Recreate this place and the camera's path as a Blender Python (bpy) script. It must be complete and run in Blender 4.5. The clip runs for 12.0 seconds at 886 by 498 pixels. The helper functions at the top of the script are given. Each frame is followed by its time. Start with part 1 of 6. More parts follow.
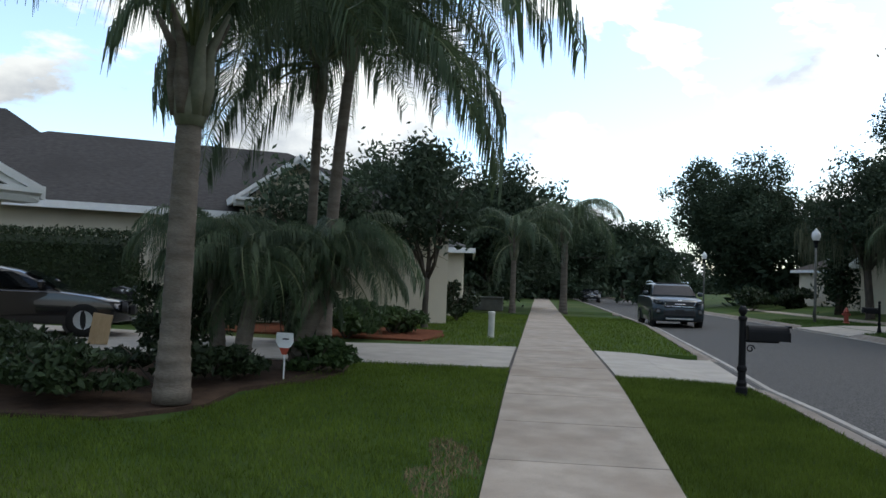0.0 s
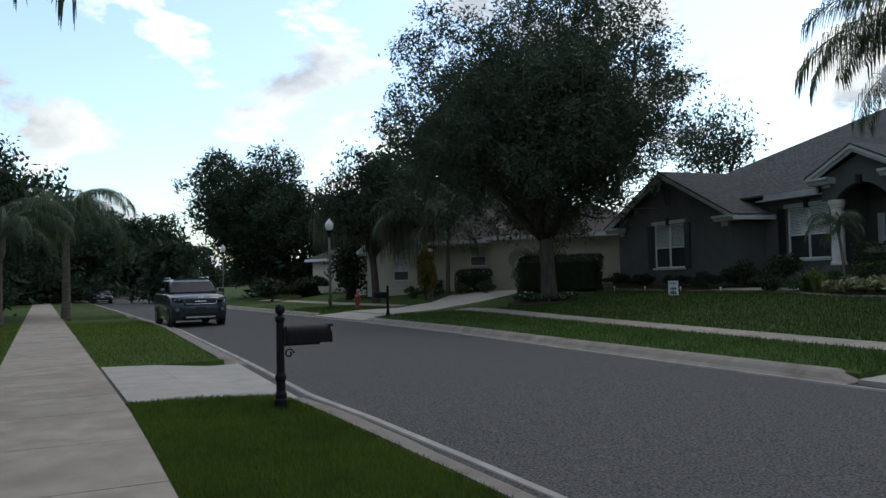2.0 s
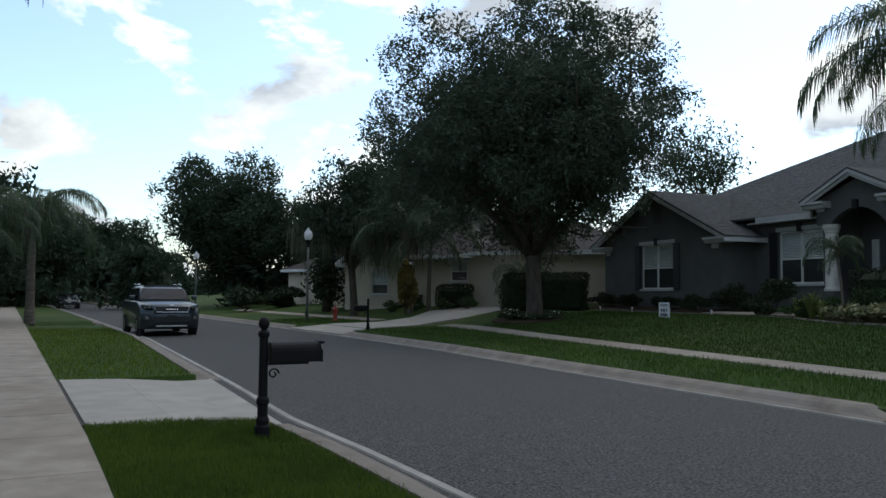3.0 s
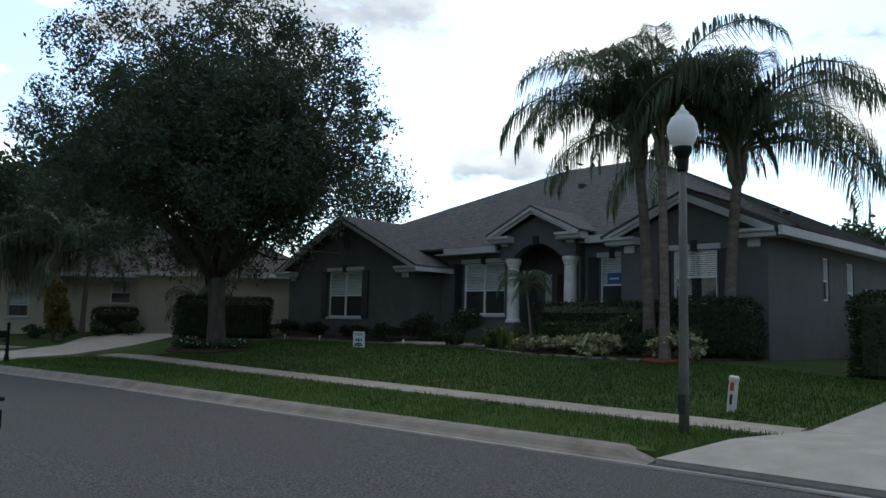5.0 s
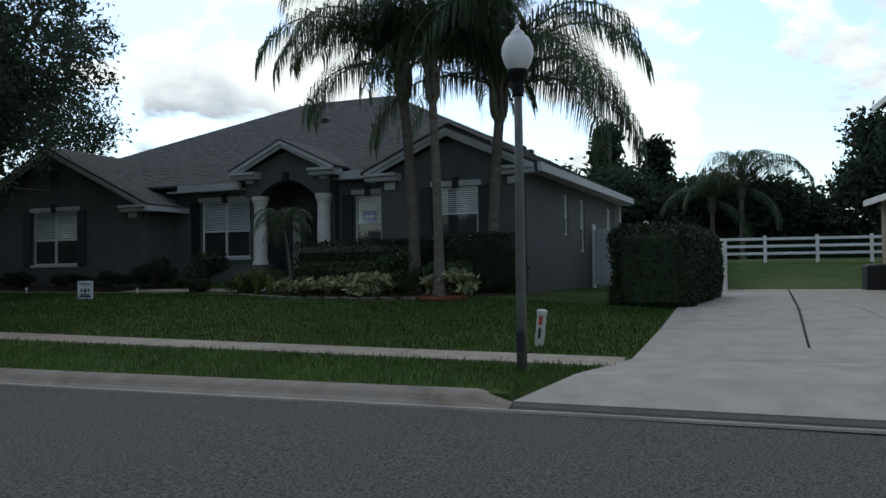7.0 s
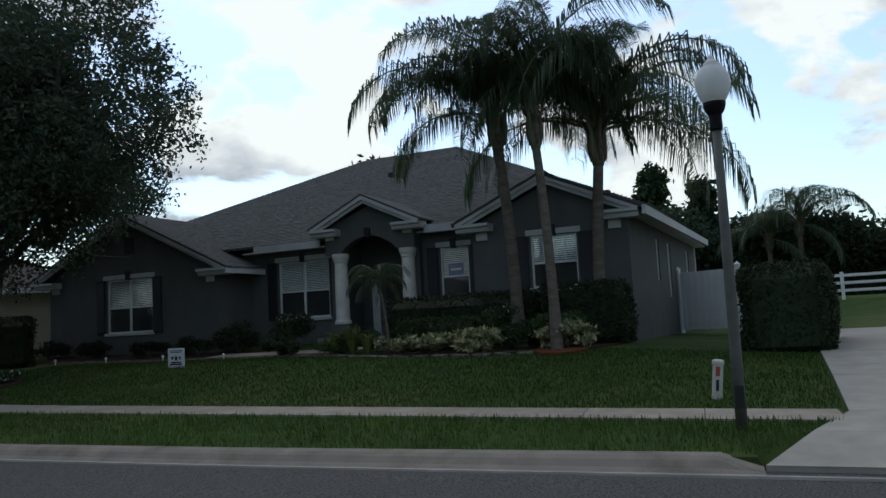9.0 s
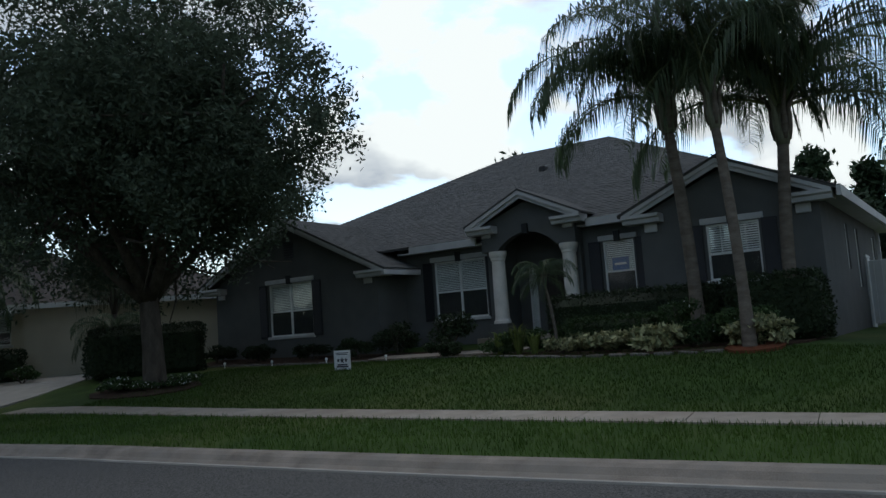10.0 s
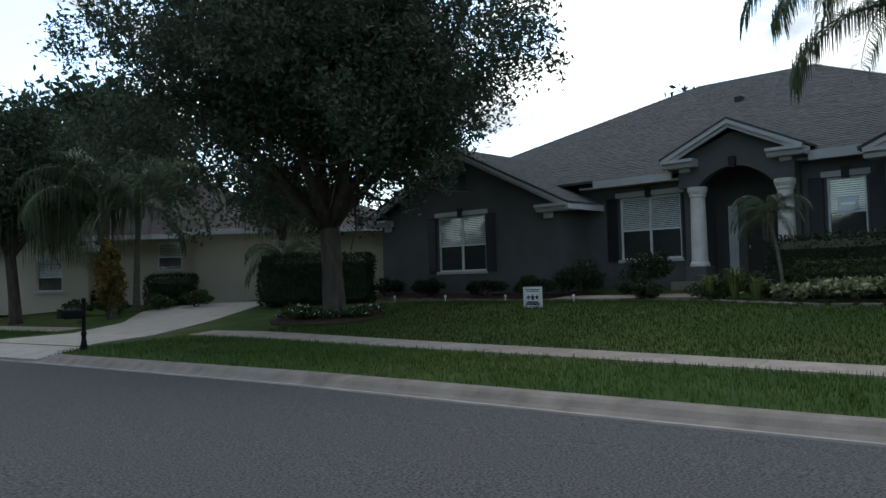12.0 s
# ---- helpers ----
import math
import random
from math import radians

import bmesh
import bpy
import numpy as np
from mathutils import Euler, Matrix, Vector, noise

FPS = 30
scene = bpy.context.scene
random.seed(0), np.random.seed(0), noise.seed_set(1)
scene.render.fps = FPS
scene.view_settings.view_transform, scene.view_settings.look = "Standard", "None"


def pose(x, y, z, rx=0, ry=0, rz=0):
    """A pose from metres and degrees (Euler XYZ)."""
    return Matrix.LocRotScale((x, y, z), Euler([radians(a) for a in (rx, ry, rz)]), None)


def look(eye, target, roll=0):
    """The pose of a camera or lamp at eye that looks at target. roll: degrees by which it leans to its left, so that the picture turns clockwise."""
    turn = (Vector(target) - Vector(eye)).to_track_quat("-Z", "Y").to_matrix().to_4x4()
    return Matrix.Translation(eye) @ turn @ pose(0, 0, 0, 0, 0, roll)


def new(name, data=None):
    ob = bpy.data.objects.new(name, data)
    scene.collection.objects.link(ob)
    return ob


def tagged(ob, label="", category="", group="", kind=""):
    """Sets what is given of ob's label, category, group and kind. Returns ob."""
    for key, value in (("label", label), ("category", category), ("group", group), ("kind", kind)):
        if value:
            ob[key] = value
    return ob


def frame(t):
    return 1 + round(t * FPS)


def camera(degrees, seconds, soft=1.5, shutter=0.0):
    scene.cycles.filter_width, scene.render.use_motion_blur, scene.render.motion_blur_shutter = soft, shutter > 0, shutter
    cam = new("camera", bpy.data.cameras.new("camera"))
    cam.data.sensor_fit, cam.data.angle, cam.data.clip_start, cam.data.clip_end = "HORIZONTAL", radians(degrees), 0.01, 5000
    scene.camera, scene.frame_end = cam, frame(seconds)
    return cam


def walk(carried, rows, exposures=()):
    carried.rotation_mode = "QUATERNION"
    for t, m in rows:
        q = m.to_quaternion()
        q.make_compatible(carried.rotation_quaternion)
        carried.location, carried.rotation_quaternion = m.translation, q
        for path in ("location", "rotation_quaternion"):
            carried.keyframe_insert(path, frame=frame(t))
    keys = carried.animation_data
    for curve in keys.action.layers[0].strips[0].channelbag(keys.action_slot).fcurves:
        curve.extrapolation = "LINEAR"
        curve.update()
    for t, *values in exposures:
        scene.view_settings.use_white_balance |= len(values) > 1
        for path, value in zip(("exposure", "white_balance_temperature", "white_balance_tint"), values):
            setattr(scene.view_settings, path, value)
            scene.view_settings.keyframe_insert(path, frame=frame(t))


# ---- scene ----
cam = camera(58.0, 12.0)
PATH = [
    (0, (-0.377, -2.297, 1.286), (-0.617, -0.313, 1.372), 2.1),
    (0.5, (-0.338, -1.792, 1.309), (-0.231, 0.203, 1.394), 1.8),
    (1, (-0.285, -1.296, 1.321), (0.226, 0.637, 1.350), -0.1),
    (1.5, (-0.148, -0.808, 1.350), (0.557, 1.063, 1.402), 2.5),
    (2, (-0.114, -0.305, 1.359), (0.786, 1.479, 1.438), -1.3),
    (2.5, (-0.031, 0.214, 1.363), (0.825, 2.018, 1.473), -2.8),
    (2.7, (-0.001, 0.430, 1.358), (0.879, 2.223, 1.468), -1.0),
    (4.3, (0.293, 2.285, 1.404), (1.560, 3.826, 1.542), -3.4),
    (4.5, (0.319, 2.519, 1.386), (1.656, 4.000, 1.525), -2.4),
    (5, (0.390, 2.961, 1.419), (1.973, 4.168, 1.610), 1.3),
    (5.5, (0.494, 3.443, 1.403), (2.296, 4.295, 1.559), 0.8),
    (6, (0.667, 3.921, 1.406), (2.563, 4.547, 1.528), -1.0),
    (6.5, (0.773, 4.459, 1.388), (2.696, 4.995, 1.513), 1.9),
    (7, (0.859, 4.978, 1.394), (2.778, 5.539, 1.443), -0.7),
    (7.2, (0.884, 5.212, 1.401), (2.792, 5.804, 1.503), -3.3),
    (8.8, (0.963, 7.010, 1.505), (2.887, 7.531, 1.671), -0.6),
    (9, (0.981, 7.216, 1.503), (2.880, 7.819, 1.683), -3.1),
    (9.5, (1.176, 7.730, 1.550), (2.992, 8.549, 1.725), -5.3),
    (10, (1.424, 8.309, 1.533), (3.197, 9.213, 1.733), -4.1),
    (10.5, (1.629, 8.894, 1.484), (3.372, 9.860, 1.653), -5.9),
    (11, (1.821, 9.498, 1.452), (3.501, 10.568, 1.635), -5.3),
    (11.5, (1.820, 10.125, 1.416), (3.470, 11.248, 1.543), -3.2),
    (12, (1.852, 10.796, 1.378), (3.472, 11.965, 1.458), -1.6),
]
walk(cam, [(t, look(eye, target, roll)) for t, eye, target, roll in PATH],
     [(0, 0.02, 6400, 5), (1.0, -0.25, 6400, 5), (2.5, -0.38, 6360, 4), (4.5, -0.3, 6260, 3), (6.5, -0.5, 6260, 3), (9.0, -0.72, 6260, 3), (10.0, -0.72, 6260, 3), (11.2, -0.42, 6260, 3), (12, -0.1, 6260, 3)])

# ---- world and sun ----
world = bpy.data.worlds.new("sky")
scene.world = world
world.use_nodes = True
wn, wl = world.node_tree.nodes, world.node_tree.links
wn.clear()
sky = wn.new("ShaderNodeTexSky")
sky.sky_type = "NISHITA"
sky.sun_disc = False
sky.sun_elevation, sky.sun_rotation = radians(58), radians(62)
sky.air_density, sky.dust_density = 1.0, 1.5
blue = wn.new("ShaderNodeBackground")
blue.inputs[1].default_value = 0.31
wl.new(sky.outputs[0], blue.inputs[0])
coord = wn.new("ShaderNodeTexCoord")
stretch = wn.new("ShaderNodeMapping")
stretch.inputs["Location"].default_value = (0.9, 0.35, 0.2)
stretch.inputs["Scale"].default_value = (1.0, 1.0, 1.9)
wl.new(coord.outputs["Generated"], stretch.inputs[0])


def sky_noise(scale, detail, rough, warp=0.0):
    n = wn.new("ShaderNodeTexNoise")
    n.inputs["Scale"].default_value, n.inputs["Detail"].default_value, n.inputs["Roughness"].default_value = scale, detail, rough
    n.inputs["Distortion"].default_value = warp
    wl.new(stretch.outputs[0], n.inputs["Vector"])
    return n


def sky_ramp(src, *stops):
    r = wn.new("ShaderNodeValToRGB")
    while len(r.color_ramp.elements) < len(stops):
        r.color_ramp.elements.new(0.5)
    for e, (at, c) in zip(r.color_ramp.elements, stops):
        e.position, e.color = at, (*c, 1)
    wl.new(src.outputs[0], r.inputs[0])
    return r


cover = sky_ramp(sky_noise(5.2, 12, 0.56, 0.2), (0.48, (0, 0, 0)), (0.535, (1, 1, 1)))
shade = sky_ramp(sky_noise(3.3, 7, 0.55), (0.40, (0.50, 0.53, 0.60)), (0.53, (1.0, 1.0, 1.0)))
cloud = wn.new("ShaderNodeBackground")
cloud.inputs[1].default_value = 1.02
# clouds are brighter towards the sun and greyer away from it
toward = wn.new("ShaderNodeVectorMath")
toward.operation = "DOT_PRODUCT"
toward.inputs[1].default_value = Vector((40, 22, 75)).normalized()
wl.new(coord.outputs["Generated"], toward.inputs[0])
fall = wn.new("ShaderNodeMapRange")
fall.inputs["From Min"].default_value, fall.inputs["From Max"].default_value = -0.35, 0.55
fall.inputs["To Min"].default_value, fall.inputs["To Max"].default_value = 0.22, 1.6
wl.new(toward.outputs["Value"], fall.inputs[0])
wl.new(shade.outputs[0], cloud.inputs[0])
wl.new(fall.outputs[0], cloud.inputs[1])
mixed = wn.new("ShaderNodeMixShader")
wl.new(cover.outputs[0], mixed.inputs[0])
wl.new(blue.outputs[0], mixed.inputs[1])
wl.new(cloud.outputs[0], mixed.inputs[2])
wout = wn.new("ShaderNodeOutputWorld")
wl.new(mixed.outputs[0], wout.inputs[0])

sun_data = bpy.data.lights.new("sun", "SUN")
sun_data.energy, sun_data.angle, sun_data.color = 0.2, radians(14), (1.0, 0.95, 0.87)
sun = new("sun", sun_data)
sun.matrix_world = look((40, 22, 75), (0, 0, 0))

# ---- materials ----


def mat(name, col, col2=None, rough=0.8, scale=8.0, bump=0.15, metal=0.0, fine=60.0, spread=0.0, spec=0.4, coat=0.0, trans=0.0, bump_scale=None, patches=0.0, alt=None, vec_scale=None):
    """Two-scale colour variation, fine relief; spread: brightness spread between pieces; patches: large stains of the colour alt."""
    m = bpy.data.materials.new(name)
    m.use_nodes = True
    n, l = m.node_tree.nodes, m.node_tree.links
    b = n["Principled BSDF"]
    b.inputs["Roughness"].default_value, b.inputs["Metallic"].default_value = rough, metal
    b.inputs["Specular IOR Level"].default_value, b.inputs["Coat Weight"].default_value = spec, coat
    tc = n.new("ShaderNodeTexCoord")
    vec = tc.outputs["Object"]
    if vec_scale:
        mp = n.new("ShaderNodeMapping")
        mp.inputs["Scale"].default_value = vec_scale
        l.new(vec, mp.inputs[0])
        vec = mp.outputs[0]
    col2 = col2 or tuple(c * 0.75 for c in col)
    big, small = n.new("ShaderNodeTexNoise"), n.new("ShaderNodeTexNoise")
    for t, s, d in ((big, scale, 5), (small, fine, 3)):
        t.inputs["Scale"].default_value, t.inputs["Detail"].default_value = s, d
        l.new(vec, t.inputs["Vector"])
    add = n.new("ShaderNodeMath")
    add.operation = "MULTIPLY_ADD"
    add.inputs[1].default_value = 0.45
    l.new(small.outputs[0], add.inputs[0])
    l.new(big.outputs[0], add.inputs[2])
    ramp = n.new("ShaderNodeMapRange")
    ramp.inputs["From Min"].default_value, ramp.inputs["From Max"].default_value = 0.5, 0.95
    l.new(add.outputs[0], ramp.inputs[0])
    mix = n.new("ShaderNodeMix")
    mix.data_type = "RGBA"
    mix.inputs["A"].default_value, mix.inputs["B"].default_value = (*col2, 1), (*col, 1)
    l.new(ramp.outputs[0], mix.inputs["Factor"])
    out = mix.outputs["Result"]
    if patches:
        big2 = n.new("ShaderNodeTexNoise")
        big2.inputs["Scale"].default_value, big2.inputs["Detail"].default_value = patches, 4
        l.new(tc.outputs["Object"], big2.inputs["Vector"])
        r2 = n.new("ShaderNodeMapRange")
        r2.inputs["From Min"].default_value, r2.inputs["From Max"].default_value = 0.47, 0.68
        r2.inputs["To Max"].default_value = 0.75
        l.new(big2.outputs[0], r2.inputs[0])
        m2 = n.new("ShaderNodeMix")
        m2.data_type = "RGBA"
        l.new(r2.outputs[0], m2.inputs["Factor"])
        l.new(out, m2.inputs["A"])
        m2.inputs["B"].default_value = (*(alt or tuple(c * 0.6 for c in col)), 1)
        out = m2.outputs["Result"]
    if spread:
        geo, info = n.new("ShaderNodeNewGeometry"), n.new("ShaderNodeObjectInfo")
        s = n.new("ShaderNodeMath")
        s.operation = "ADD"
        l.new(geo.outputs["Random Per Island"], s.inputs[0])
        l.new(info.outputs["Random"], s.inputs[1])
        mr = n.new("ShaderNodeMapRange")
        mr.inputs["From Max"].default_value = 2.0
        mr.inputs["To Min"].default_value, mr.inputs["To Max"].default_value = 1 - spread, 1 + spread
        l.new(s.outputs[0], mr.inputs[0])
        hs = n.new("ShaderNodeHueSaturation")
        l.new(mr.outputs[0], hs.inputs["Value"])
        l.new(out, hs.inputs["Color"])
        out = hs.outputs[0]
    l.new(out, b.inputs["Base Color"])
    if bump:
        bp = n.new("ShaderNodeBump")
        bp.inputs["Strength"].default_value, bp.inputs["Distance"].default_value = bump, 0.02
        l.new(add.outputs[0], bp.inputs["Height"])
        l.new(bp.outputs[0], b.inputs["Normal"])
    if trans:
        tr = n.new("ShaderNodeBsdfTranslucent")
        l.new(out, tr.inputs[0])
        ms = n.new("ShaderNodeMixShader")
        ms.inputs[0].default_value = trans
        l.new(b.outputs[0], ms.inputs[1])
        l.new(tr.outputs[0], ms.inputs[2])
        l.new(ms.outputs[0], n["Material Output"].inputs[0])
    return m


def glass_mat(name, tint=(0.97, 0.985, 0.98)):
    m = bpy.data.materials.new(name)
    m.use_nodes = True
    n, l = m.node_tree.nodes, m.node_tree.links
    n.remove(n["Principled BSDF"])
    tr, gl, ms = (n.new("ShaderNode" + k) for k in ("BsdfTransparent", "BsdfGlossy", "MixShader"))
    tr.inputs[0].default_value = (*tint, 1)
    gl.inputs["Roughness"].default_value = 0.03
    ms.inputs[0].default_value = 0.06
    l.new(tr.outputs[0], ms.inputs[1])
    l.new(gl.outputs[0], ms.inputs[2])
    l.new(ms.outputs[0], n["Material Output"].inputs[0])
    return m


M = dict(
    lawn=mat("lawn", (0.045, 0.077, 0.017), (0.025, 0.046, 0.01), 0.95, 1.3, 0.5, fine=70, spec=0.1, patches=0.25, alt=(0.075, 0.085, 0.026)),
    blade=mat("grass_blades", (0.108, 0.155, 0.022), (0.054, 0.086, 0.012), 0.8, 0.7, 0, fine=4, spread=0.35, spec=0.15, trans=0.4),
    # darker copy of the grass: the far lawn's shade is put into its colour
    shaded_blade=mat("shaded_grass_blades", (0.062, 0.108, 0.02), (0.032, 0.06, 0.011), 0.8, 0.7, 0, fine=4, spread=0.35, spec=0.15, trans=0.35),
    asphalt=mat("asphalt", (0.122, 0.117, 0.110), (0.005, 0.005, 0.005), 0.9, 42, 0.45, fine=95, spec=0.25),
    concrete=mat("concrete", (0.335, 0.288, 0.236), (0.22, 0.186, 0.15), 0.85, 3, 0.25, fine=90, spread=0.10, spec=0.3, patches=0.7, alt=(0.20, 0.158, 0.12)),
    drive=mat("driveway_concrete", (0.345, 0.318, 0.278), (0.25, 0.229, 0.198), 0.85, 2.2, 0.2, fine=90, spread=0.06, spec=0.3, patches=0.4, alt=(0.27, 0.25, 0.222)),
    kerb=mat("kerb_concrete", (0.25, 0.214, 0.178), (0.135, 0.114, 0.095), 0.9, 2.5, 0.4, fine=60, spread=0.08, spec=0.2, patches=1.2, alt=(0.20, 0.18, 0.155)),
    gutter=mat("gutter_concrete", (0.37, 0.345, 0.31), (0.25, 0.235, 0.21), 0.85, 3, 0.3, fine=60, spec=0.2, patches=1.0),
    tar=mat("joint_filler", (0.05, 0.045, 0.04), None, 0.9, 10, 0.1),
    stucco=mat("taupe_stucco", (0.118, 0.120, 0.117), (0.092, 0.094, 0.092), 0.92, 1.2, 0.4, fine=110, spec=0.15),
    beige=mat("beige_stucco", (0.58, 0.52, 0.405), (0.49, 0.435, 0.34), 0.92, 1.0, 0.35, fine=110, spec=0.15),
    tan=mat("tan_stucco", (0.33, 0.27, 0.20), (0.26, 0.21, 0.155), 0.92, 1.0, 0.35, fine=110, spec=0.15),
    trim=mat("pale_trim", (0.52, 0.515, 0.51), (0.41, 0.41, 0.41), 0.6, 2.0, 0.05, fine=30, spec=0.3),
    white=mat("white_paint", (0.74, 0.74, 0.72), (0.62, 0.62, 0.6), 0.5, 3, 0.03, fine=40, spec=0.4),
    column=mat("column_paint", (0.74, 0.70, 0.64), (0.58, 0.55, 0.50), 0.7, 3, 0.1, fine=40),
    shutter=mat("shutter_paint", (0.016, 0.017, 0.02), None, 0.5, 5, 0.05),
    shingle=mat("shingles", (0.112, 0.113, 0.112), (0.07, 0.071, 0.07), 0.95, 5, 0.5, fine=50, spread=0.15, spec=0.1),
    roofing=mat("roof_felt", (0.10, 0.10, 0.098), (0.063, 0.063, 0.062), 0.95, 7, 0.5, fine=45, spec=0.1, patches=0.4, vec_scale=(1, 1, 4)),
    # dark grey roofing, its colour deepened for the shadow over the near-side roof
    shaded_dark_roof=mat("shaded_dark_shingles", (0.062, 0.058, 0.056), (0.035, 0.033, 0.032), 0.95, 6, 0.5, fine=45, spec=0.1, patches=0.4, vec_scale=(1, 1, 4)),
    brown_roof=mat("brown_shingles", (0.092, 0.08, 0.073), (0.055, 0.048, 0.043), 0.95, 6, 0.5, fine=45, spec=0.1, vec_scale=(1, 1, 4)),
    door=mat("door_wood", (0.03, 0.022, 0.018), None, 0.5, 5, 0.1),
    # near-black that stands in for the shade inside unlit rooms
    dark=mat("unlit_room_dark", (0.02, 0.02, 0.021), None, 0.9, 3, 0),
    screen=mat("insect_screen", (0.03, 0.031, 0.033), None, 0.7, 3, 0),
    blind=mat("window_blind", (0.86, 0.86, 0.85), None, 0.6, 5, 0),
    glass=glass_mat("window_glass"),
    bark=mat("oak_bark", (0.10, 0.085, 0.07), (0.045, 0.038, 0.03), 0.95, 6, 0.9, fine=30, spec=0.1, vec_scale=(1, 1, 0.3)),
    leaf=mat("oak_leaves", (0.066, 0.086, 0.056), (0.046, 0.062, 0.04), 0.7, 0.8, 0, fine=3, spread=0.28, spec=0.12, trans=0.2),
    leaf2=mat("far_leaves", (0.055, 0.078, 0.047), (0.036, 0.053, 0.032), 0.7, 0.5, 0, fine=3, spread=0.3, spec=0.12, trans=0.25),
    pine=mat("conifer_needles", (0.03, 0.05, 0.022), (0.02, 0.034, 0.016), 0.7, 0.6, 0, fine=3, spread=0.4, spec=0.2, trans=0.15),
    palm_trunk=mat("palm_trunk", (0.17, 0.145, 0.12), (0.09, 0.075, 0.06), 0.9, 3, 0.6, fine=25, spec=0.1, vec_scale=(1, 1, 3)),
    crownshaft=mat("palm_crownshaft", (0.17, 0.17, 0.115), (0.10, 0.10, 0.065), 0.6, 3, 0.2, fine=25),
    frond=mat("palm_frond", (0.085, 0.12, 0.06), (0.05, 0.078, 0.038), 0.5, 1.0, 0, fine=4, spread=0.4, spec=0.45, trans=0.4),
    moss=mat("hanging_moss", (0.13, 0.14, 0.09), (0.08, 0.09, 0.055), 0.8, 1.0, 0, fine=4, spread=0.4, spec=0.2, trans=0.3),
    rachis=mat("palm_rachis", (0.12, 0.14, 0.06), None, 0.6, 4, 0),
    gold=mat("yellowed_leaf", (0.22, 0.16, 0.04), (0.14, 0.11, 0.03), 0.7, 2, 0, spread=0.3, trans=0.3),
    hedge=mat("hedge_leaves", (0.030, 0.046, 0.017), (0.017, 0.028, 0.011), 0.6, 1.2, 0, fine=4, spread=0.5, spec=0.25, trans=0.12),
    shrub=mat("shrub_leaves", (0.055, 0.09, 0.028), (0.03, 0.055, 0.018), 0.6, 1.5, 0, fine=4, spread=0.45, spec=0.25, trans=0.2),
    variegated=mat("variegated_leaves", (0.42, 0.40, 0.22), (0.025, 0.05, 0.016), 0.6, 7, 0, fine=16, spread=0.75, spec=0.2, trans=0.2),
    strap=mat("strap_leaves", (0.22, 0.25, 0.07), (0.09, 0.13, 0.03), 0.5, 3, 0, fine=9, spread=0.5, spec=0.3, trans=0.3),
    flower=mat("white_petals", (0.75, 0.74, 0.72), None, 0.7, 5, 0, spread=0.1, trans=0.2),
    mulch=mat("mulch", (0.075, 0.05, 0.035), (0.035, 0.024, 0.018), 0.95, 6, 0.8, fine=50, spec=0.05),
    redmulch=mat("red_mulch", (0.16, 0.06, 0.03), (0.08, 0.03, 0.018), 0.95, 8, 0.8, fine=50, spec=0.05),
    stone=mat("edging_stone", (0.15, 0.135, 0.12), (0.07, 0.064, 0.058), 0.9, 6, 0.4, spread=0.25),
    straw=mat("dead_grass", (0.21, 0.15, 0.08), (0.12, 0.085, 0.05), 0.95, 9, 0.6, fine=40, spread=0.3),
    black=mat("black_cast_metal", (0.008, 0.008, 0.009), None, 0.6, 12, 0.1, metal=0.0, spec=0.15),
    pole=mat("lamp_pole", (0.115, 0.115, 0.10), (0.075, 0.075, 0.065), 0.7, 4, 0.25, fine=40),
    globe=mat("frosted_globe", (0.82, 0.82, 0.81), (0.76, 0.76, 0.76), 0.35, 3, 0.0, trans=0.45),
    paint=mat("car_paint", (0.026, 0.040, 0.048), (0.022, 0.034, 0.041), 0.3, 2, 0, metal=0.3, coat=0.5),
    carblack=mat("black_car_paint", (0.01, 0.01, 0.012), None, 0.2, 2, 0, metal=0.2, coat=0.9),
    tyre=mat("tyre_rubber", (0.012, 0.012, 0.012), None, 0.9, 20, 0.2),
    rim=mat("alloy_rim", (0.45, 0.46, 0.47), None, 0.3, 6, 0, metal=0.9),
    chrome=mat("chrome", (0.75, 0.76, 0.78), None, 0.12, 6, 0, metal=1.0),
    plastic=mat("black_plastic", (0.02, 0.02, 0.021), None, 0.6, 10, 0.05),
    lens=mat("headlight_lens", (0.22, 0.23, 0.25), None, 0.1, 6, 0, metal=0.5, coat=0.6),
    signpaper=mat("sign_white", (0.80, 0.80, 0.79), None, 0.6, 5, 0),
    ink=mat("sign_ink", (0.02, 0.02, 0.03), None, 0.6, 5, 0),
    red=mat("red_print", (0.36, 0.06, 0.03), None, 0.6, 5, 0),
    blue=mat("blue_print", (0.05, 0.14, 0.38), None, 0.6, 5, 0),
    pvc=mat("pale_plastic", (0.55, 0.54, 0.48), (0.42, 0.41, 0.36), 0.6, 6, 0.05),
    wood=mat("bare_timber", (0.45, 0.32, 0.18), (0.32, 0.22, 0.12), 0.8, 8, 0.2, vec_scale=(1, 1, 0.2)),
    hydrant=mat("hydrant_paint", (0.28, 0.05, 0.03), None, 0.5, 6, 0.1),
)

# ---- mesh helpers ----


def link_mesh(name, bm, material, smooth=False):
    me = bpy.data.meshes.new(name)
    bm.normal_update()
    bm.to_mesh(me)
    bm.free()
    me.materials.append(M[material] if isinstance(material, str) else material)
    if smooth:
        me.polygons.foreach_set("use_smooth", [True] * len(me.polygons))
    return me


def part(name, bm, material, parent=None, label="", smooth=False):
    ob = new(name, link_mesh(name, bm, material, smooth))
    if parent:
        ob.parent = parent
    return tagged(ob, label)


def thing(name, m, label, category, group="", kind=""):
    ob = new(name)
    ob.matrix_world = m
    return tagged(ob, label, category, group, kind)


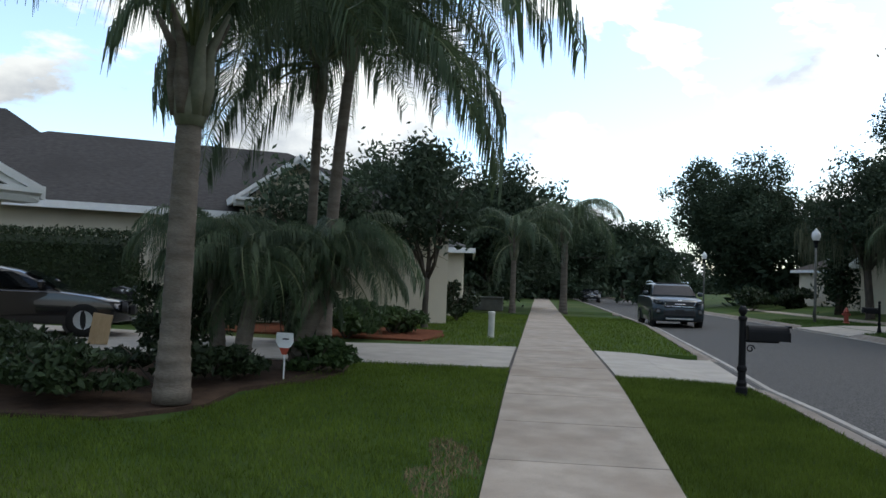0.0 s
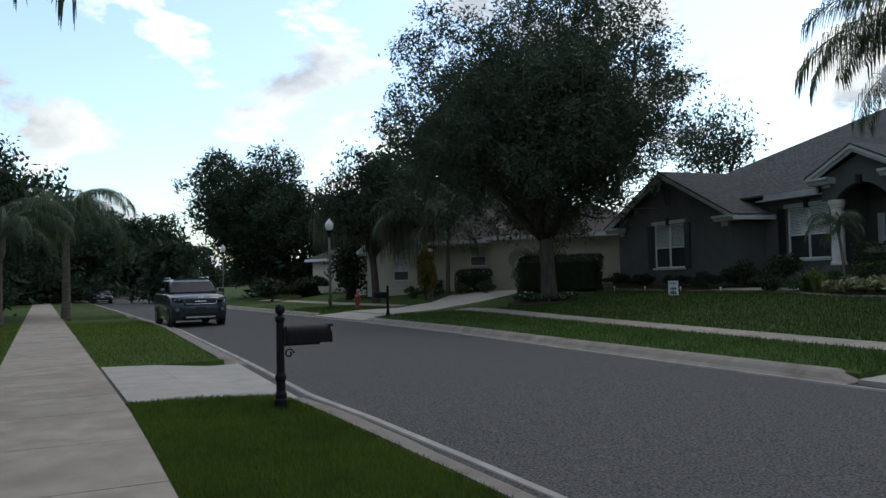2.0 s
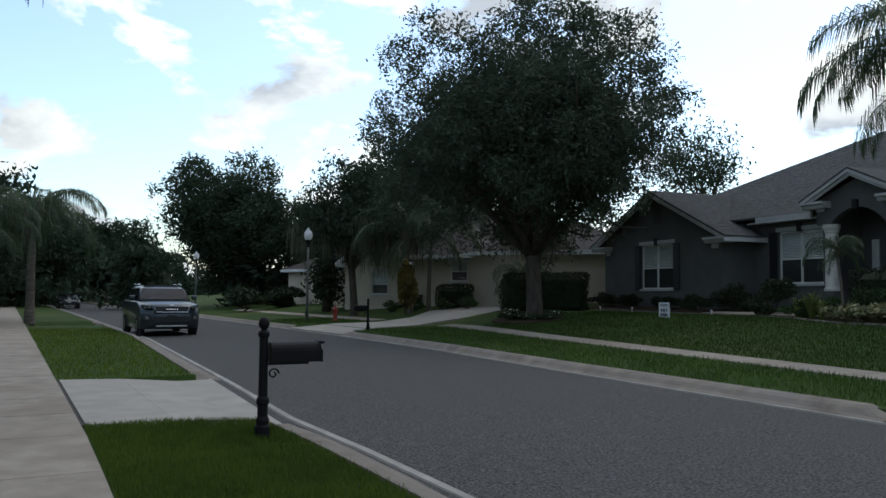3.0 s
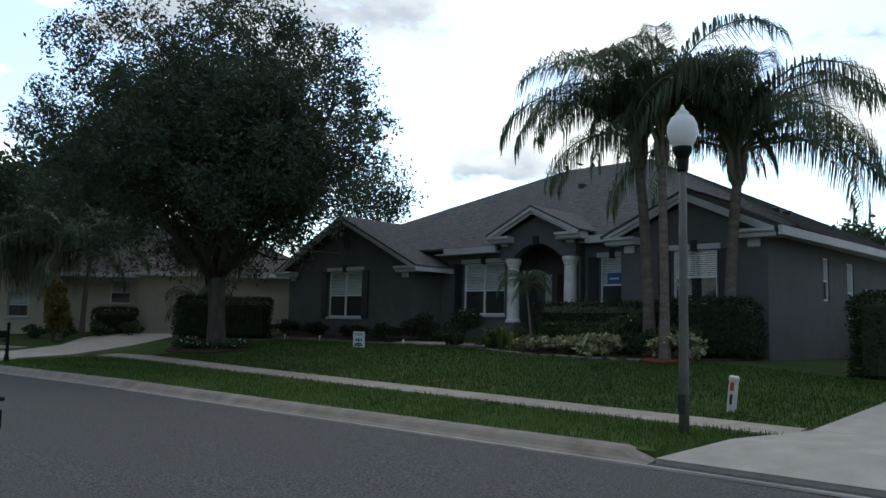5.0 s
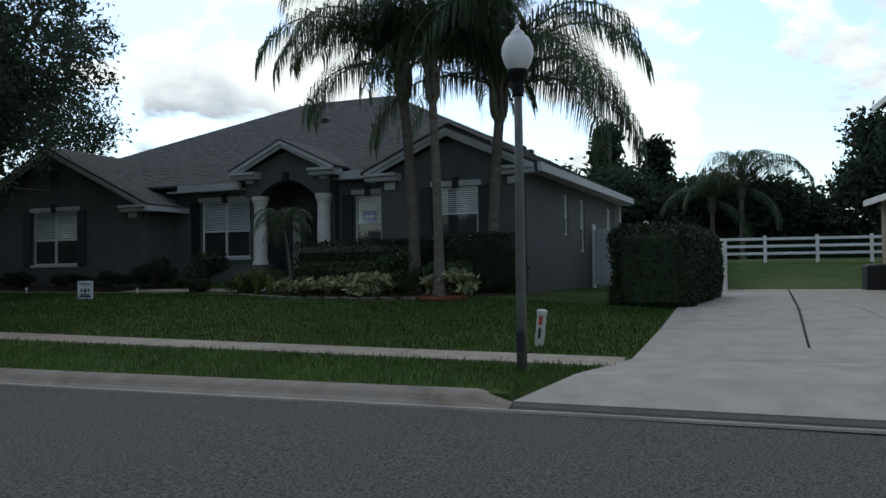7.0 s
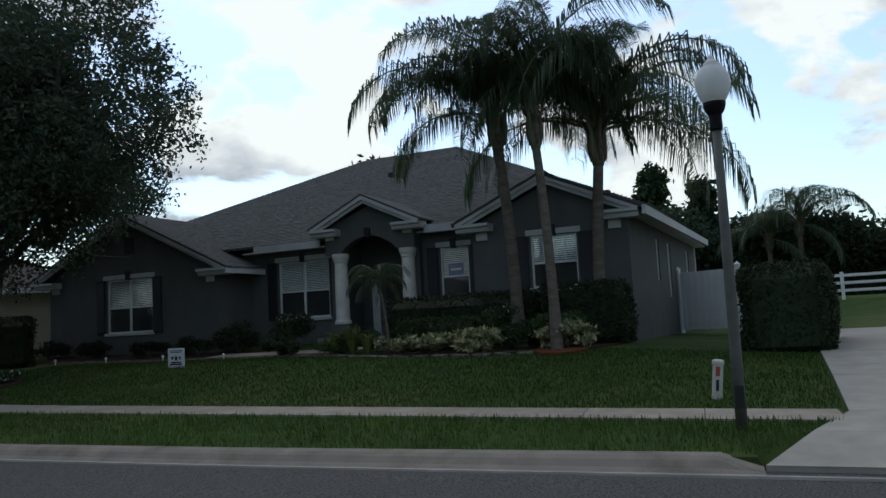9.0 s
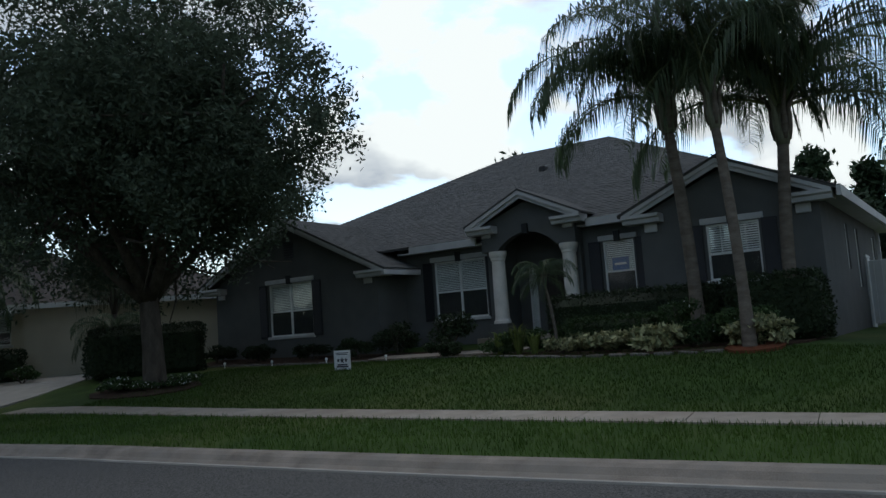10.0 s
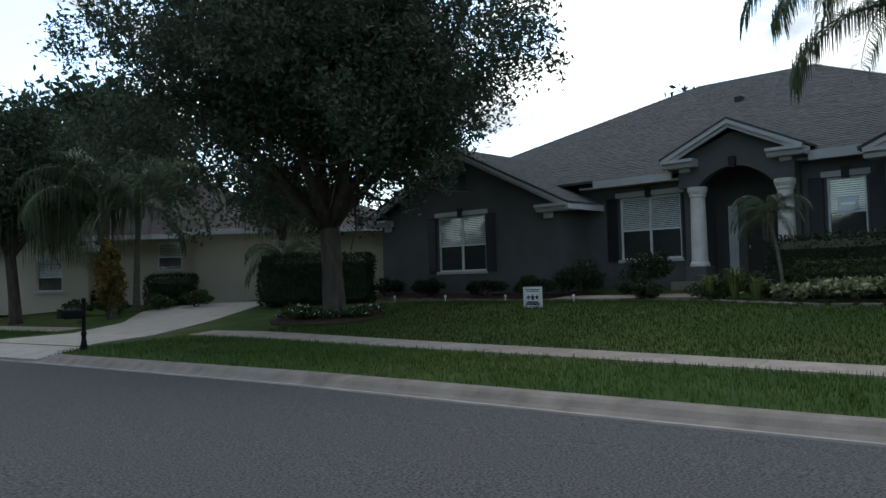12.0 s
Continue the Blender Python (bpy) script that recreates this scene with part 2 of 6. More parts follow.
def box(bm, x0, x1, y0, y1, z0, z1, bevel=0.0):
    vs = [bm.verts.new((x, y, z)) for z in (z0, z1) for x, y in ((x0, y0), (x1, y0), (x1, y1), (x0, y1))]
    fs = [bm.faces.new([vs[i] for i in f]) for f in ((3, 2, 1, 0), (4, 5, 6, 7), (0, 1, 5, 4), (1, 2, 6, 5), (2, 3, 7, 6), (3, 0, 4, 7))]
    if bevel:
        bmesh.ops.bevel(bm, geom=list({e for f in fs for e in f.edges}), offset=bevel, segments=1, affect="EDGES")
    return bm


def boxed(*a, bevel=0.0):
    return box(bmesh.new(), *a, bevel=bevel)


def prism(bm, pts, z0, z1):
    """An upright prism on a ground outline; z0 and z1 may be functions of x and y."""
    f0 = z0 if callable(z0) else (lambda x, y: z0)
    f1 = z1 if callable(z1) else (lambda x, y: z1)
    lo, hi = [bm.verts.new((x, y, f0(x, y))) for x, y in pts], [bm.verts.new((x, y, f1(x, y))) for x, y in pts]
    bm.faces.new(hi)
    bm.faces.new(lo[::-1])
    for i in range(len(pts)):
        j = (i + 1) % len(pts)
        bm.faces.new((lo[i], lo[j], hi[j], hi[i]))
    return bm


def side_prism(bm, pts, y0, y1):
    """A prism on an outline in x and z, from y0 to y1."""
    a, b = [bm.verts.new((x, y0, z)) for x, z in pts], [bm.verts.new((x, y1, z)) for x, z in pts]
    bm.faces.new(a)
    bm.faces.new(b[::-1])
    for i in range(len(pts)):
        j = (i + 1) % len(pts)
        bm.faces.new((a[j], a[i], b[i], b[j]))
    bmesh.ops.recalc_face_normals(bm, faces=bm.faces)
    return bm


def tube(bm, pts, radii, seg=8, cap=True):
    rings = []
    for i, p in enumerate(pts):
        p = Vector([float(c) for c in p])
        d = Vector([float(u - v) for u, v in zip(pts[min(i + 1, len(pts) - 1)], pts[max(i - 1, 0)])]).normalized()
        a = d.cross(Vector((0.13, 0.99, 0.05))).normalized()
        b = d.cross(a)
        rings.append([bm.verts.new(p + float(radii[i]) * (math.cos(k * math.tau / seg) * a + math.sin(k * math.tau / seg) * b)) for k in range(seg)])
    for r, s in zip(rings, rings[1:]):
        for k in range(seg):
            bm.faces.new((r[k], r[(k + 1) % seg], s[(k + 1) % seg], s[k]))
    if cap:
        bm.faces.new(rings[0][::-1])
        bm.faces.new(rings[-1])
    bmesh.ops.recalc_face_normals(bm, faces=bm.faces)
    return bm


def lathe(bm, profile, seg=16, x=0, y=0):
    """Turned about the upright axis at x, y; the profile is rows of (radius, height)."""
    return tube(bm, [(x, y, z + 1e-4 * i) for i, (r, z) in enumerate(profile)], [max(r, 0.002) for r, z in profile], seg)


def card_mesh(name, corners, material):
    """A mesh of many separate quads; corners: an array n x 4 x 3."""
    n = len(corners)
    me = bpy.data.meshes.new(name)
    me.vertices.add(4 * n)
    me.vertices.foreach_set("co", corners.reshape(-1).astype(np.float32))
    me.loops.add(4 * n)
    me.loops.foreach_set("vertex_index", np.arange(4 * n, dtype=np.int32))
    me.polygons.add(n)
    me.polygons.foreach_set("loop_start", np.arange(0, 4 * n, 4, dtype=np.int32))
    me.update(calc_edges=True)
    me.materials.append(M[material])
    return me


def leaves(rng, centres, size, droop=0.0):
    """Leaf quads, lens-shaped, at the centres, each turned at random."""
    n = len(centres)
    a = rng.normal(size=(n, 3))
    a[:, 2] -= droop
    a /= np.linalg.norm(a, axis=1)[:, None]
    b = np.cross(a, rng.normal(size=(n, 3)))
    b /= np.linalg.norm(b, axis=1)[:, None]
    s = size * rng.uniform(0.6, 1.3, (n, 1))
    return np.stack([centres - a * s, centres + b * s * 0.42, centres + a * s, centres - b * s * 0.42], 1)


def lumpy(rng, n, centre, radii, lumps=7, hollow=0.35, flat=-0.55, power=2.0, sprays=0):
    """Points in an uneven crown: many overlapping lumps on an ellipsoid, denser towards the outside, flat below."""
    centre, radii = np.array(centre), np.array(radii)
    d = rng.normal(size=(lumps, 3))
    d /= (np.abs(d) ** power).sum(1)[:, None] ** (1 / power)
    d[:, 2] = np.clip(d[:, 2], flat, 1)
    c = d * rng.uniform(0.45, 0.74, (lumps, 1))
    r = rng.uniform(0.26, 0.46, lumps)
    if sprays:
        # small leafy ends that stand out of the crown's outline
        c[:sprays] = d[:sprays] * rng.uniform(0.8, 0.97, (sprays, 1))
        r[:sprays] = rng.uniform(0.08, 0.17, sprays)
        c[sprays:] *= rng.uniform(0.25, 1.0, (lumps - sprays, 1))
        r[sprays:] *= 0.95
    which = rng.choice(lumps, n, p=r ** 2 / (r ** 2).sum())
    q = rng.normal(size=(n, 3))
    q /= np.linalg.norm(q, axis=1)[:, None]
    q *= rng.uniform(hollow, 1, (n, 1)) ** 0.5
    return centre + radii * (c[which] + q * r[which][:, None])

# ---- ground plan ----
NEAR_KERB = [(3.5, -40), (3.25, -2), (3.02, 4.3), (2.84, 6.7), (2.6, 9.5), (2.97, 14.7), (3.7, 28), (3.9, 60), (3.9, 420)]
FAR_KERB = [(5.2, -40), (9.58, 6.5), (10.04, 13), (10.33, 16), (10.72, 20), (11.0, 28), (11.1, 60), (11.1, 420)]


def on_line(line, y):
    return float(np.interp(y, [p[1] for p in line], [p[0] for p in line]))


def smooth(a, b, x):
    t = min(max((x - a) / (b - a), 0), 1)
    return t * t * (3 - 2 * t)


def far_walk_x(y):
    return 11.85 + 0.165 * (y - 6) if y < 26 else 15.15


def street_z(y, across=0.0):
    """The near side falls gently away behind the first driveway; the far side stays level. across: 0 at the near kerb, 1 at the far one."""
    return -0.052 * min(max(8.6 - y, 0), 18) * (1 - across)


def ground_z(x, y):
    """Height of the yards: level on the near side, rising to the houses across the road."""
    d = x - on_line(FAR_KERB, y)
    if d < 0:
        return street_z(y, smooth(-4, 0, d))
    high = 0.42 + 0.27 * smooth(4.5, 10, y)
    z = 0.09 * smooth(0, 1, d) + 0.06 * smooth(1.0, 4, d) + (high - 0.1) * smooth(3.0, 10.0, d)
    return z + 0.3 * smooth(10.5, 15, d) * smooth(8, 13, y) + 1.25 * smooth(33, 45, x) * (1 - smooth(60, 90, x))


def drive_edge(x):
    """The lawn's edge along the wide driveway: a flare at the kerb, then straight back."""
    return 6.75 - 0.595 * min(max(x - 9.6, 0), 1.85) - 0.1 * max(x - 11.45, 0) + 0.0016 * max(x - 11.45, 0) ** 2


def grid(bm, xs, ys, f):
    rows = [[bm.verts.new((x, y, f(x, y))) for y in ys] for x in xs]
    for a, b in zip(rows, rows[1:]):
        for i in range(len(ys) - 1):
            bm.faces.new((a[i], b[i], b[i + 1], a[i + 1]))
    return bm


# The yards: one sheet, with lines of points on both sides of each kerb.
bm = bmesh.new()
ys = [-900, -300, -100, -40] + sorted(list(np.arange(-20, 48, 1.0)) + [-6.6, -6.4, 5.5, 6.3, 6.5, 6.7, 6.8, 9.3, 9.45, 14.65, 14.8, 28.2, 28.4, 34.1, 34.3]) + [50, 55, 60, 75, 100, 150, 250, 420, 900]
fr_l = [-900, -300, -100, -50, -30, -20, -14, -10, -7, -5, -3.5, -2.2, -0.9, -0.7, 0.7, 0.9, 1.0, 1.6]
fr_r = [0.06, 0.5, 1, 1.15, 1.6, 2.4, 3.2, 4, 5, 6, 7, 8, 9, 10, 11, 12, 13.5, 15, 17, 19, 21, 24, 28, 33, 40, 60, 90, 200, 400, 900]
rows = []
for y in ys:
    a, b = on_line(NEAR_KERB, y), on_line(FAR_KERB, y)
    xs = fr_l + [a - 0.06, a - 0.05, b + 0.05] + [b + f for f in fr_r]
    zs = [ground_z(x, y) - 0.015 for x in xs[:-len(fr_r) - 2]] + [-0.3 + street_z(y), -0.3] + [ground_z(x, y) - 0.015 for x in xs[-len(fr_r):]]
    if 9.4 < y < 14.7 or 38 < y < 43:
        zs = [z - 0.25 if x > 0.95 and x < a else z for x, z in zip(xs, zs)]
    if -6.5 < y < 6.75 or 28.3 < y < 34.2:
        zs = [z - 0.2 if b < x < b + 1.1 and (y > 20 or y < drive_edge(x) + 0.02) else z for x, z in zip(xs, zs)]
    rows.append([bm.verts.new((x, y, z)) for x, z in zip(xs, zs)])
for r, s in zip(rows, rows[1:]):
    for i in range(len(r) - 1):
        bm.faces.new((r[i], r[i + 1], s[i + 1], s[i]))
tagged(part("ground", bm, "lawn", smooth=False), "mown green lawn running across all the yards", "lawn", kind="structure")

# The road, slightly crowned, and its gutters and kerbs.
ky = list(np.arange(-40, 60, 2.0)) + [70, 90, 120, 180, 300, 420]
bm = bmesh.new()
rows = []
for y in ky:
    a, b = on_line(NEAR_KERB, y), on_line(FAR_KERB, y)
    rows.append([bm.verts.new((a + (b - a) * k, y, street_z(y, k) - 0.135 + 0.07 * (1 - (2 * k - 1) ** 2))) for k in (0.0, 0.1, 0.3, 0.5, 0.7, 0.9, 1.0)])
for r, s in zip(rows, rows[1:]):
    for i in range(6):
        bm.faces.new((r[i], r[i + 1], s[i + 1], s[i]))
tagged(part("road", bm, "asphalt", smooth=True), "worn grey asphalt street with coarse aggregate", "road", kind="structure")

DRIVES_NEAR = [(9.35, 14.75), (38, 43)]
DRIVES_FAR = [(-6.5, 6.75), (28.3, 34.2)]


def kerb_run(name, line, side, y0, y1, end_lo, end_hi):
    """A rolled kerb and its gutter pan along a line; side: +1 where the yard lies to the right. Ends slope down to the driveways."""
    ys = [y0, y0 + 0.2, y0 + 0.4] + [y for y in np.arange(math.ceil(y0 + 0.5), y1 - 0.5, 1.0)] + [y1 - 0.4, y1 - 0.2, y1]
    bm = bmesh.new()
    prof = [(-0.36, -0.2), (-0.36, -0.122), (-0.27, -0.118), (-0.19, -0.085), (-0.11, -0.02), (-0.03, 0.012), (0.13, 0.022), (0.15, -0.25)]
    rows = []
    for y in ys:
        low = min(smooth(0, 0.4, y - y0) if end_lo else 1, smooth(0, 0.4, y1 - y) if end_hi else 1)
        x = on_line(line, y)
        rows.append([bm.verts.new((x + side * dx, y, street_z(y, side > 0) + (z if dz_fixed else -0.12 + (z + 0.12) * (0.12 + 0.88 * low)))) for (dx, z), dz_fixed in zip(prof, (1, 1, 1, 0, 0, 0, 0, 1))])
    for r, s in zip(rows, rows[1:]):
        for i in range(len(prof) - 1):
            bm.faces.new((r[i], r[i + 1], s[i + 1], s[i]) if side > 0 else (r[i], s[i], s[i + 1], r[i + 1]))
    for r in (rows[0], rows[-1]):
        bm.faces.new(r)
    bmesh.ops.recalc_face_normals(bm, faces=bm.faces)
    return tagged(part(name, bm, "kerb"), "weathered rolled concrete kerb along the lawn", "kerb", kind="structure")


for line, side, cuts, nm in ((NEAR_KERB, -1, DRIVES_NEAR, "kerb_near"), (FAR_KERB, 1, DRIVES_FAR, "kerb_far")):
    y = -40
    for a, b in cuts + [(200, None)]:
        kerb_run(nm, line, side, y, a, y > -40, a < 200)
        y = b
    # the pale lip of the gutter, flush with the road
    bm = bmesh.new()
    prev = None
    for y in [y for y in ky if y <= 200]:
        x = on_line(line, y)
        row = [bm.verts.new((x - side * 0.47, y, street_z(y, side > 0) - 0.125)), bm.verts.new((x - side * 0.46, y, street_z(y, side > 0) - 0.098)), bm.verts.new((x - side * 0.385, y, street_z(y, side > 0) - 0.102)), bm.verts.new((x - side * 0.36, y, street_z(y, side > 0) - 0.14))]
        if prev:
            for i in range(3):
                bm.faces.new((prev[i], prev[i + 1], row[i + 1], row[i]))
        prev = row
    bmesh.ops.recalc_face_normals(bm, faces=bm.faces)
    tagged(part("gutter", bm, "gutter"), "pale concrete gutter edge beside the asphalt", "gutter", kind="structure")


def slab_piece(pts, top, parent, name="slab", thick=0.1, inset=0.006, material="concrete"):
    """One concrete slab with its own edges on a ground outline."""
    cx, cy = sum(p[0] for p in pts) / len(pts), sum(p[1] for p in pts) / len(pts)
    shrink = [(x + (cx - x) * inset, y + (cy - y) * inset) for x, y in pts]
    bm = bmesh.new()
    prism(bm, shrink, lambda x, y: top(x, y) - thick, top)
    return part(name, bm, material, parent)


# Sidewalk on the near side: slabs between cut joints.
near_walk = thing("pavement_near", pose(0, 0, 0), "grey concrete sidewalk of square slabs, stained along its joints", "pavement", kind="structure")
bm = bmesh.new()
for y0, y1 in ((-9.4, 8.6), (8.6, 150)):
    prism(bm, [(-0.75, y0), (0.75, y0), (0.75, y1), (-0.75, y1)], lambda x, y: street_z(y) - 0.2, lambda x, y: street_z(y) + 0.006)
box(bm, -0.84, 0.84, 9.78, 14.5, -0.2, 0.006)
part("joint_bed", bm, "tar", near_walk)
y = -9.12
while y < 110:
    step = 1.52 if y < 60 else 6.0
    tilt = random.uniform(-0.003, 0.003)
    slab_piece([(-0.76, y), (0.76, y), (0.76, y + step), (-0.76, y + step)], lambda x, yy, t=tilt: street_z(yy) + 0.026 + t * x, near_walk, inset=0.011)
    y += step

# The driveway that crosses it.
near_drive = thing("driveway_near", pose(0, 0, 0), "pale concrete driveway crossing the sidewalk", "driveway", kind="structure")
flat = lambda x, y: 0.02
apron = lambda x, y: 0.022 + 0.3 * street_z(y) - 0.125 * smooth(1.2, 2.75, x)
for pts, top in (
    ([(0.80, 9.75), (1.7, 9.6), (1.7, 14.6), (0.80, 14.5)], apron),
    ([(1.7, 9.6), (2.3, 9.35), (2.8, 9.05), (3.2, 14.95), (2.6, 14.75), (1.7, 14.6)], apron),
    ([(-0.80, 10.25), (-0.80, 14.6), (-4.5, 13.6), (-4.5, 9.9)], flat),
    ([(-4.5, 9.9), (-4.5, 13.6), (-9.5, 14.4), (-9.5, 9.9)], flat),
    ([(-9.5, 9.9), (-9.5, 14.4), (-17, 15.5), (-17, 10.5)], flat),
):
    slab_piece(pts, top, near_drive, inset=0.003, material="drive")

# Sidewalk across the road.
far_walk = thing("pavement_far", pose(0, 0, 0), "narrow pale concrete sidewalk between two strips of lawn", "pavement", kind="structure")
y = 5.68
while y < 60:
    e = min(1.6, 28.3 - y) if y < 28.3 else 1.6
    if not 28.2 < y < 34:
        a, b = far_walk_x(y), far_walk_x(y + e)
        slab_piece([(a - 0.45, y), (a + 0.42, y), (b + 0.42, y + e), (b - 0.45, y + e)], lambda x, yy: ground_z(x, yy) + 0.012, far_walk, inset=0.008)
    y += e if y < 28.2 else 1.6

# Wide driveway beside the dark house, in large panels.
drive_far = thing("driveway_far", pose(0, 0, 0), "wide pale concrete driveway with dark expansion joints", "driveway", kind="structure")


def drive_z(x, y):
    d = x - on_line(FAR_KERB, y)
    return ground_z(x, y) + 0.02 - 0.1 * (1 - smooth(-0.3, 1.0, d))


cols = [12.0, 15.4, 18.8, 22.2, 25.6, 29.0, 32.2]
for lo, hi in ((-7.5, -3.0), (-3.0, 1.4), (1.4, None)):
    top = 6.75 if hi is None else hi
    k0, k1 = on_line(FAR_KERB, lo), on_line(FAR_KERB, top)
    c1 = drive_edge(k1 + 0.95) if hi is None else hi
    c2 = drive_edge(12.0) if hi is None else hi
    slab_piece([(k0 - 0.06, lo), (k0 + 0.95, lo), (k1 + 0.95, c1), (k1 - 0.06, top)], drive_z, drive_far, inset=0.005, material="drive")
    slab_piece([(k0 + 0.95, lo), (12.0, lo), (12.0, c2), (k1 + 0.95, c1)], drive_z, drive_far, inset=0.005, material="drive")
    for a, b in zip(cols, cols[1:]):
        slab_piece([(a, lo), (b, lo), (b, drive_edge(b) if hi is None else hi), (a, drive_edge(a) if hi is None else hi)], drive_z, drive_far, inset=0.005, material="drive")
bm = bmesh.new()
for ob in list(drive_far.children):
    vs = [v.co for v in ob.data.vertices if v.co.z > drive_z(v.co.x, v.co.y) - 0.05]
    cx, cy = sum(v.x for v in vs) / len(vs), sum(v.y for v in vs) / len(vs)
    face = [bm.verts.new((v.x + (v.x - cx) * 0.006, v.y + (v.y - cy) * 0.006, v.z - 0.012)) for v in vs]
    bm.faces.new(face)
part("joint_bed", bm, "tar", drive_far)
for (xa, ya), (xb, yb), wd in (((13.2, 3.2), (31.5, 1.2), 0.018), ((12.0, 5.0), (12.45, -6.0), 0.008), ((18.4, 4.3), (19.1, -6.0), 0.008)):
    bm = bmesh.new()
    n = 18
    for k in range(n):
        a, b = k / n, (k + 1) / n
        side = Vector((yb - ya, xa - xb, 0)).normalized() * wd
        vs = []
        for f, g in ((a, -1), (b, -1), (b, 1), (a, 1)):
            x, y = xa + (xb - xa) * f + side.x * g, ya + (yb - ya) * f + side.y * g
            vs.append(bm.verts.new((x, y, drive_z(x, y) + 0.024)))
        bm.faces.new(vs)
    bmesh.ops.solidify(bm, geom=bm.faces[:], thickness=0.07)
    part("expansion_joint", bm, "tar", drive_far)

# The neighbour's driveway.
drive_nb = thing("driveway_neighbour", pose(0, 0, 0), "pale concrete driveway curving up to the beige garage", "driveway", kind="structure")
nd = [((10.8, 28.2), (10.8, 34.3)), ((12.6, 28.9), (12.6, 33.6)), ((14.4, 29.3), (14.4, 33.2)), ((17, 30.2), (16.5, 34.0)), ((20.0, 31.6), (18.5, 36.0)), ((23.2, 32.6), (21.2, 37.6))]
for (a, b), (c, d) in zip(nd, nd[1:]):
    slab_piece([a, c, d, b], drive_z, drive_nb, inset=0.004, material="drive")

# ---- building helpers: local x runs into the house, local y along its front ----


def wall_cells(bm, along, a0, a1, z0, z1, p0, p1, holes):
    """A wall between p0 and p1 in depth, from a0 to a1 along it, with rectangular holes (a0, a1, z0, z1). along: 'x' or 'y'."""
    cuts_a = sorted({a0, a1, *[h[0] for h in holes], *[h[1] for h in holes]})
    cuts_z = sorted({z0, z1, *[h[2] for h in holes], *[h[3] for h in holes]})
    for b0, b1 in zip(cuts_a, cuts_a[1:]):
        for c0, c1 in zip(cuts_z, cuts_z[1:]):
            m, n = (b0 + b1) / 2, (c0 + c1) / 2
            hole = any(h[0] < m < h[1] and h[2] < n < h[3] for h in holes)
            if not hole:
                if along == "y":
                    box(bm, p0, p1, b0, b1, c0, c1)
                else:
                    box(bm, b0, b1, p0, p1, c0, c1)
    bmesh.ops.remove_doubles(bm, verts=bm.verts, dist=0.0005)
    return bm


def flip(bm, axis):
    """Swap x and y, for things built for a front wall but set into a side wall."""
    if axis == "x":
        for v in bm.verts:
            v.co.x, v.co.y = v.co.y, v.co.x
        bmesh.ops.reverse_faces(bm, faces=bm.faces)
    return bm


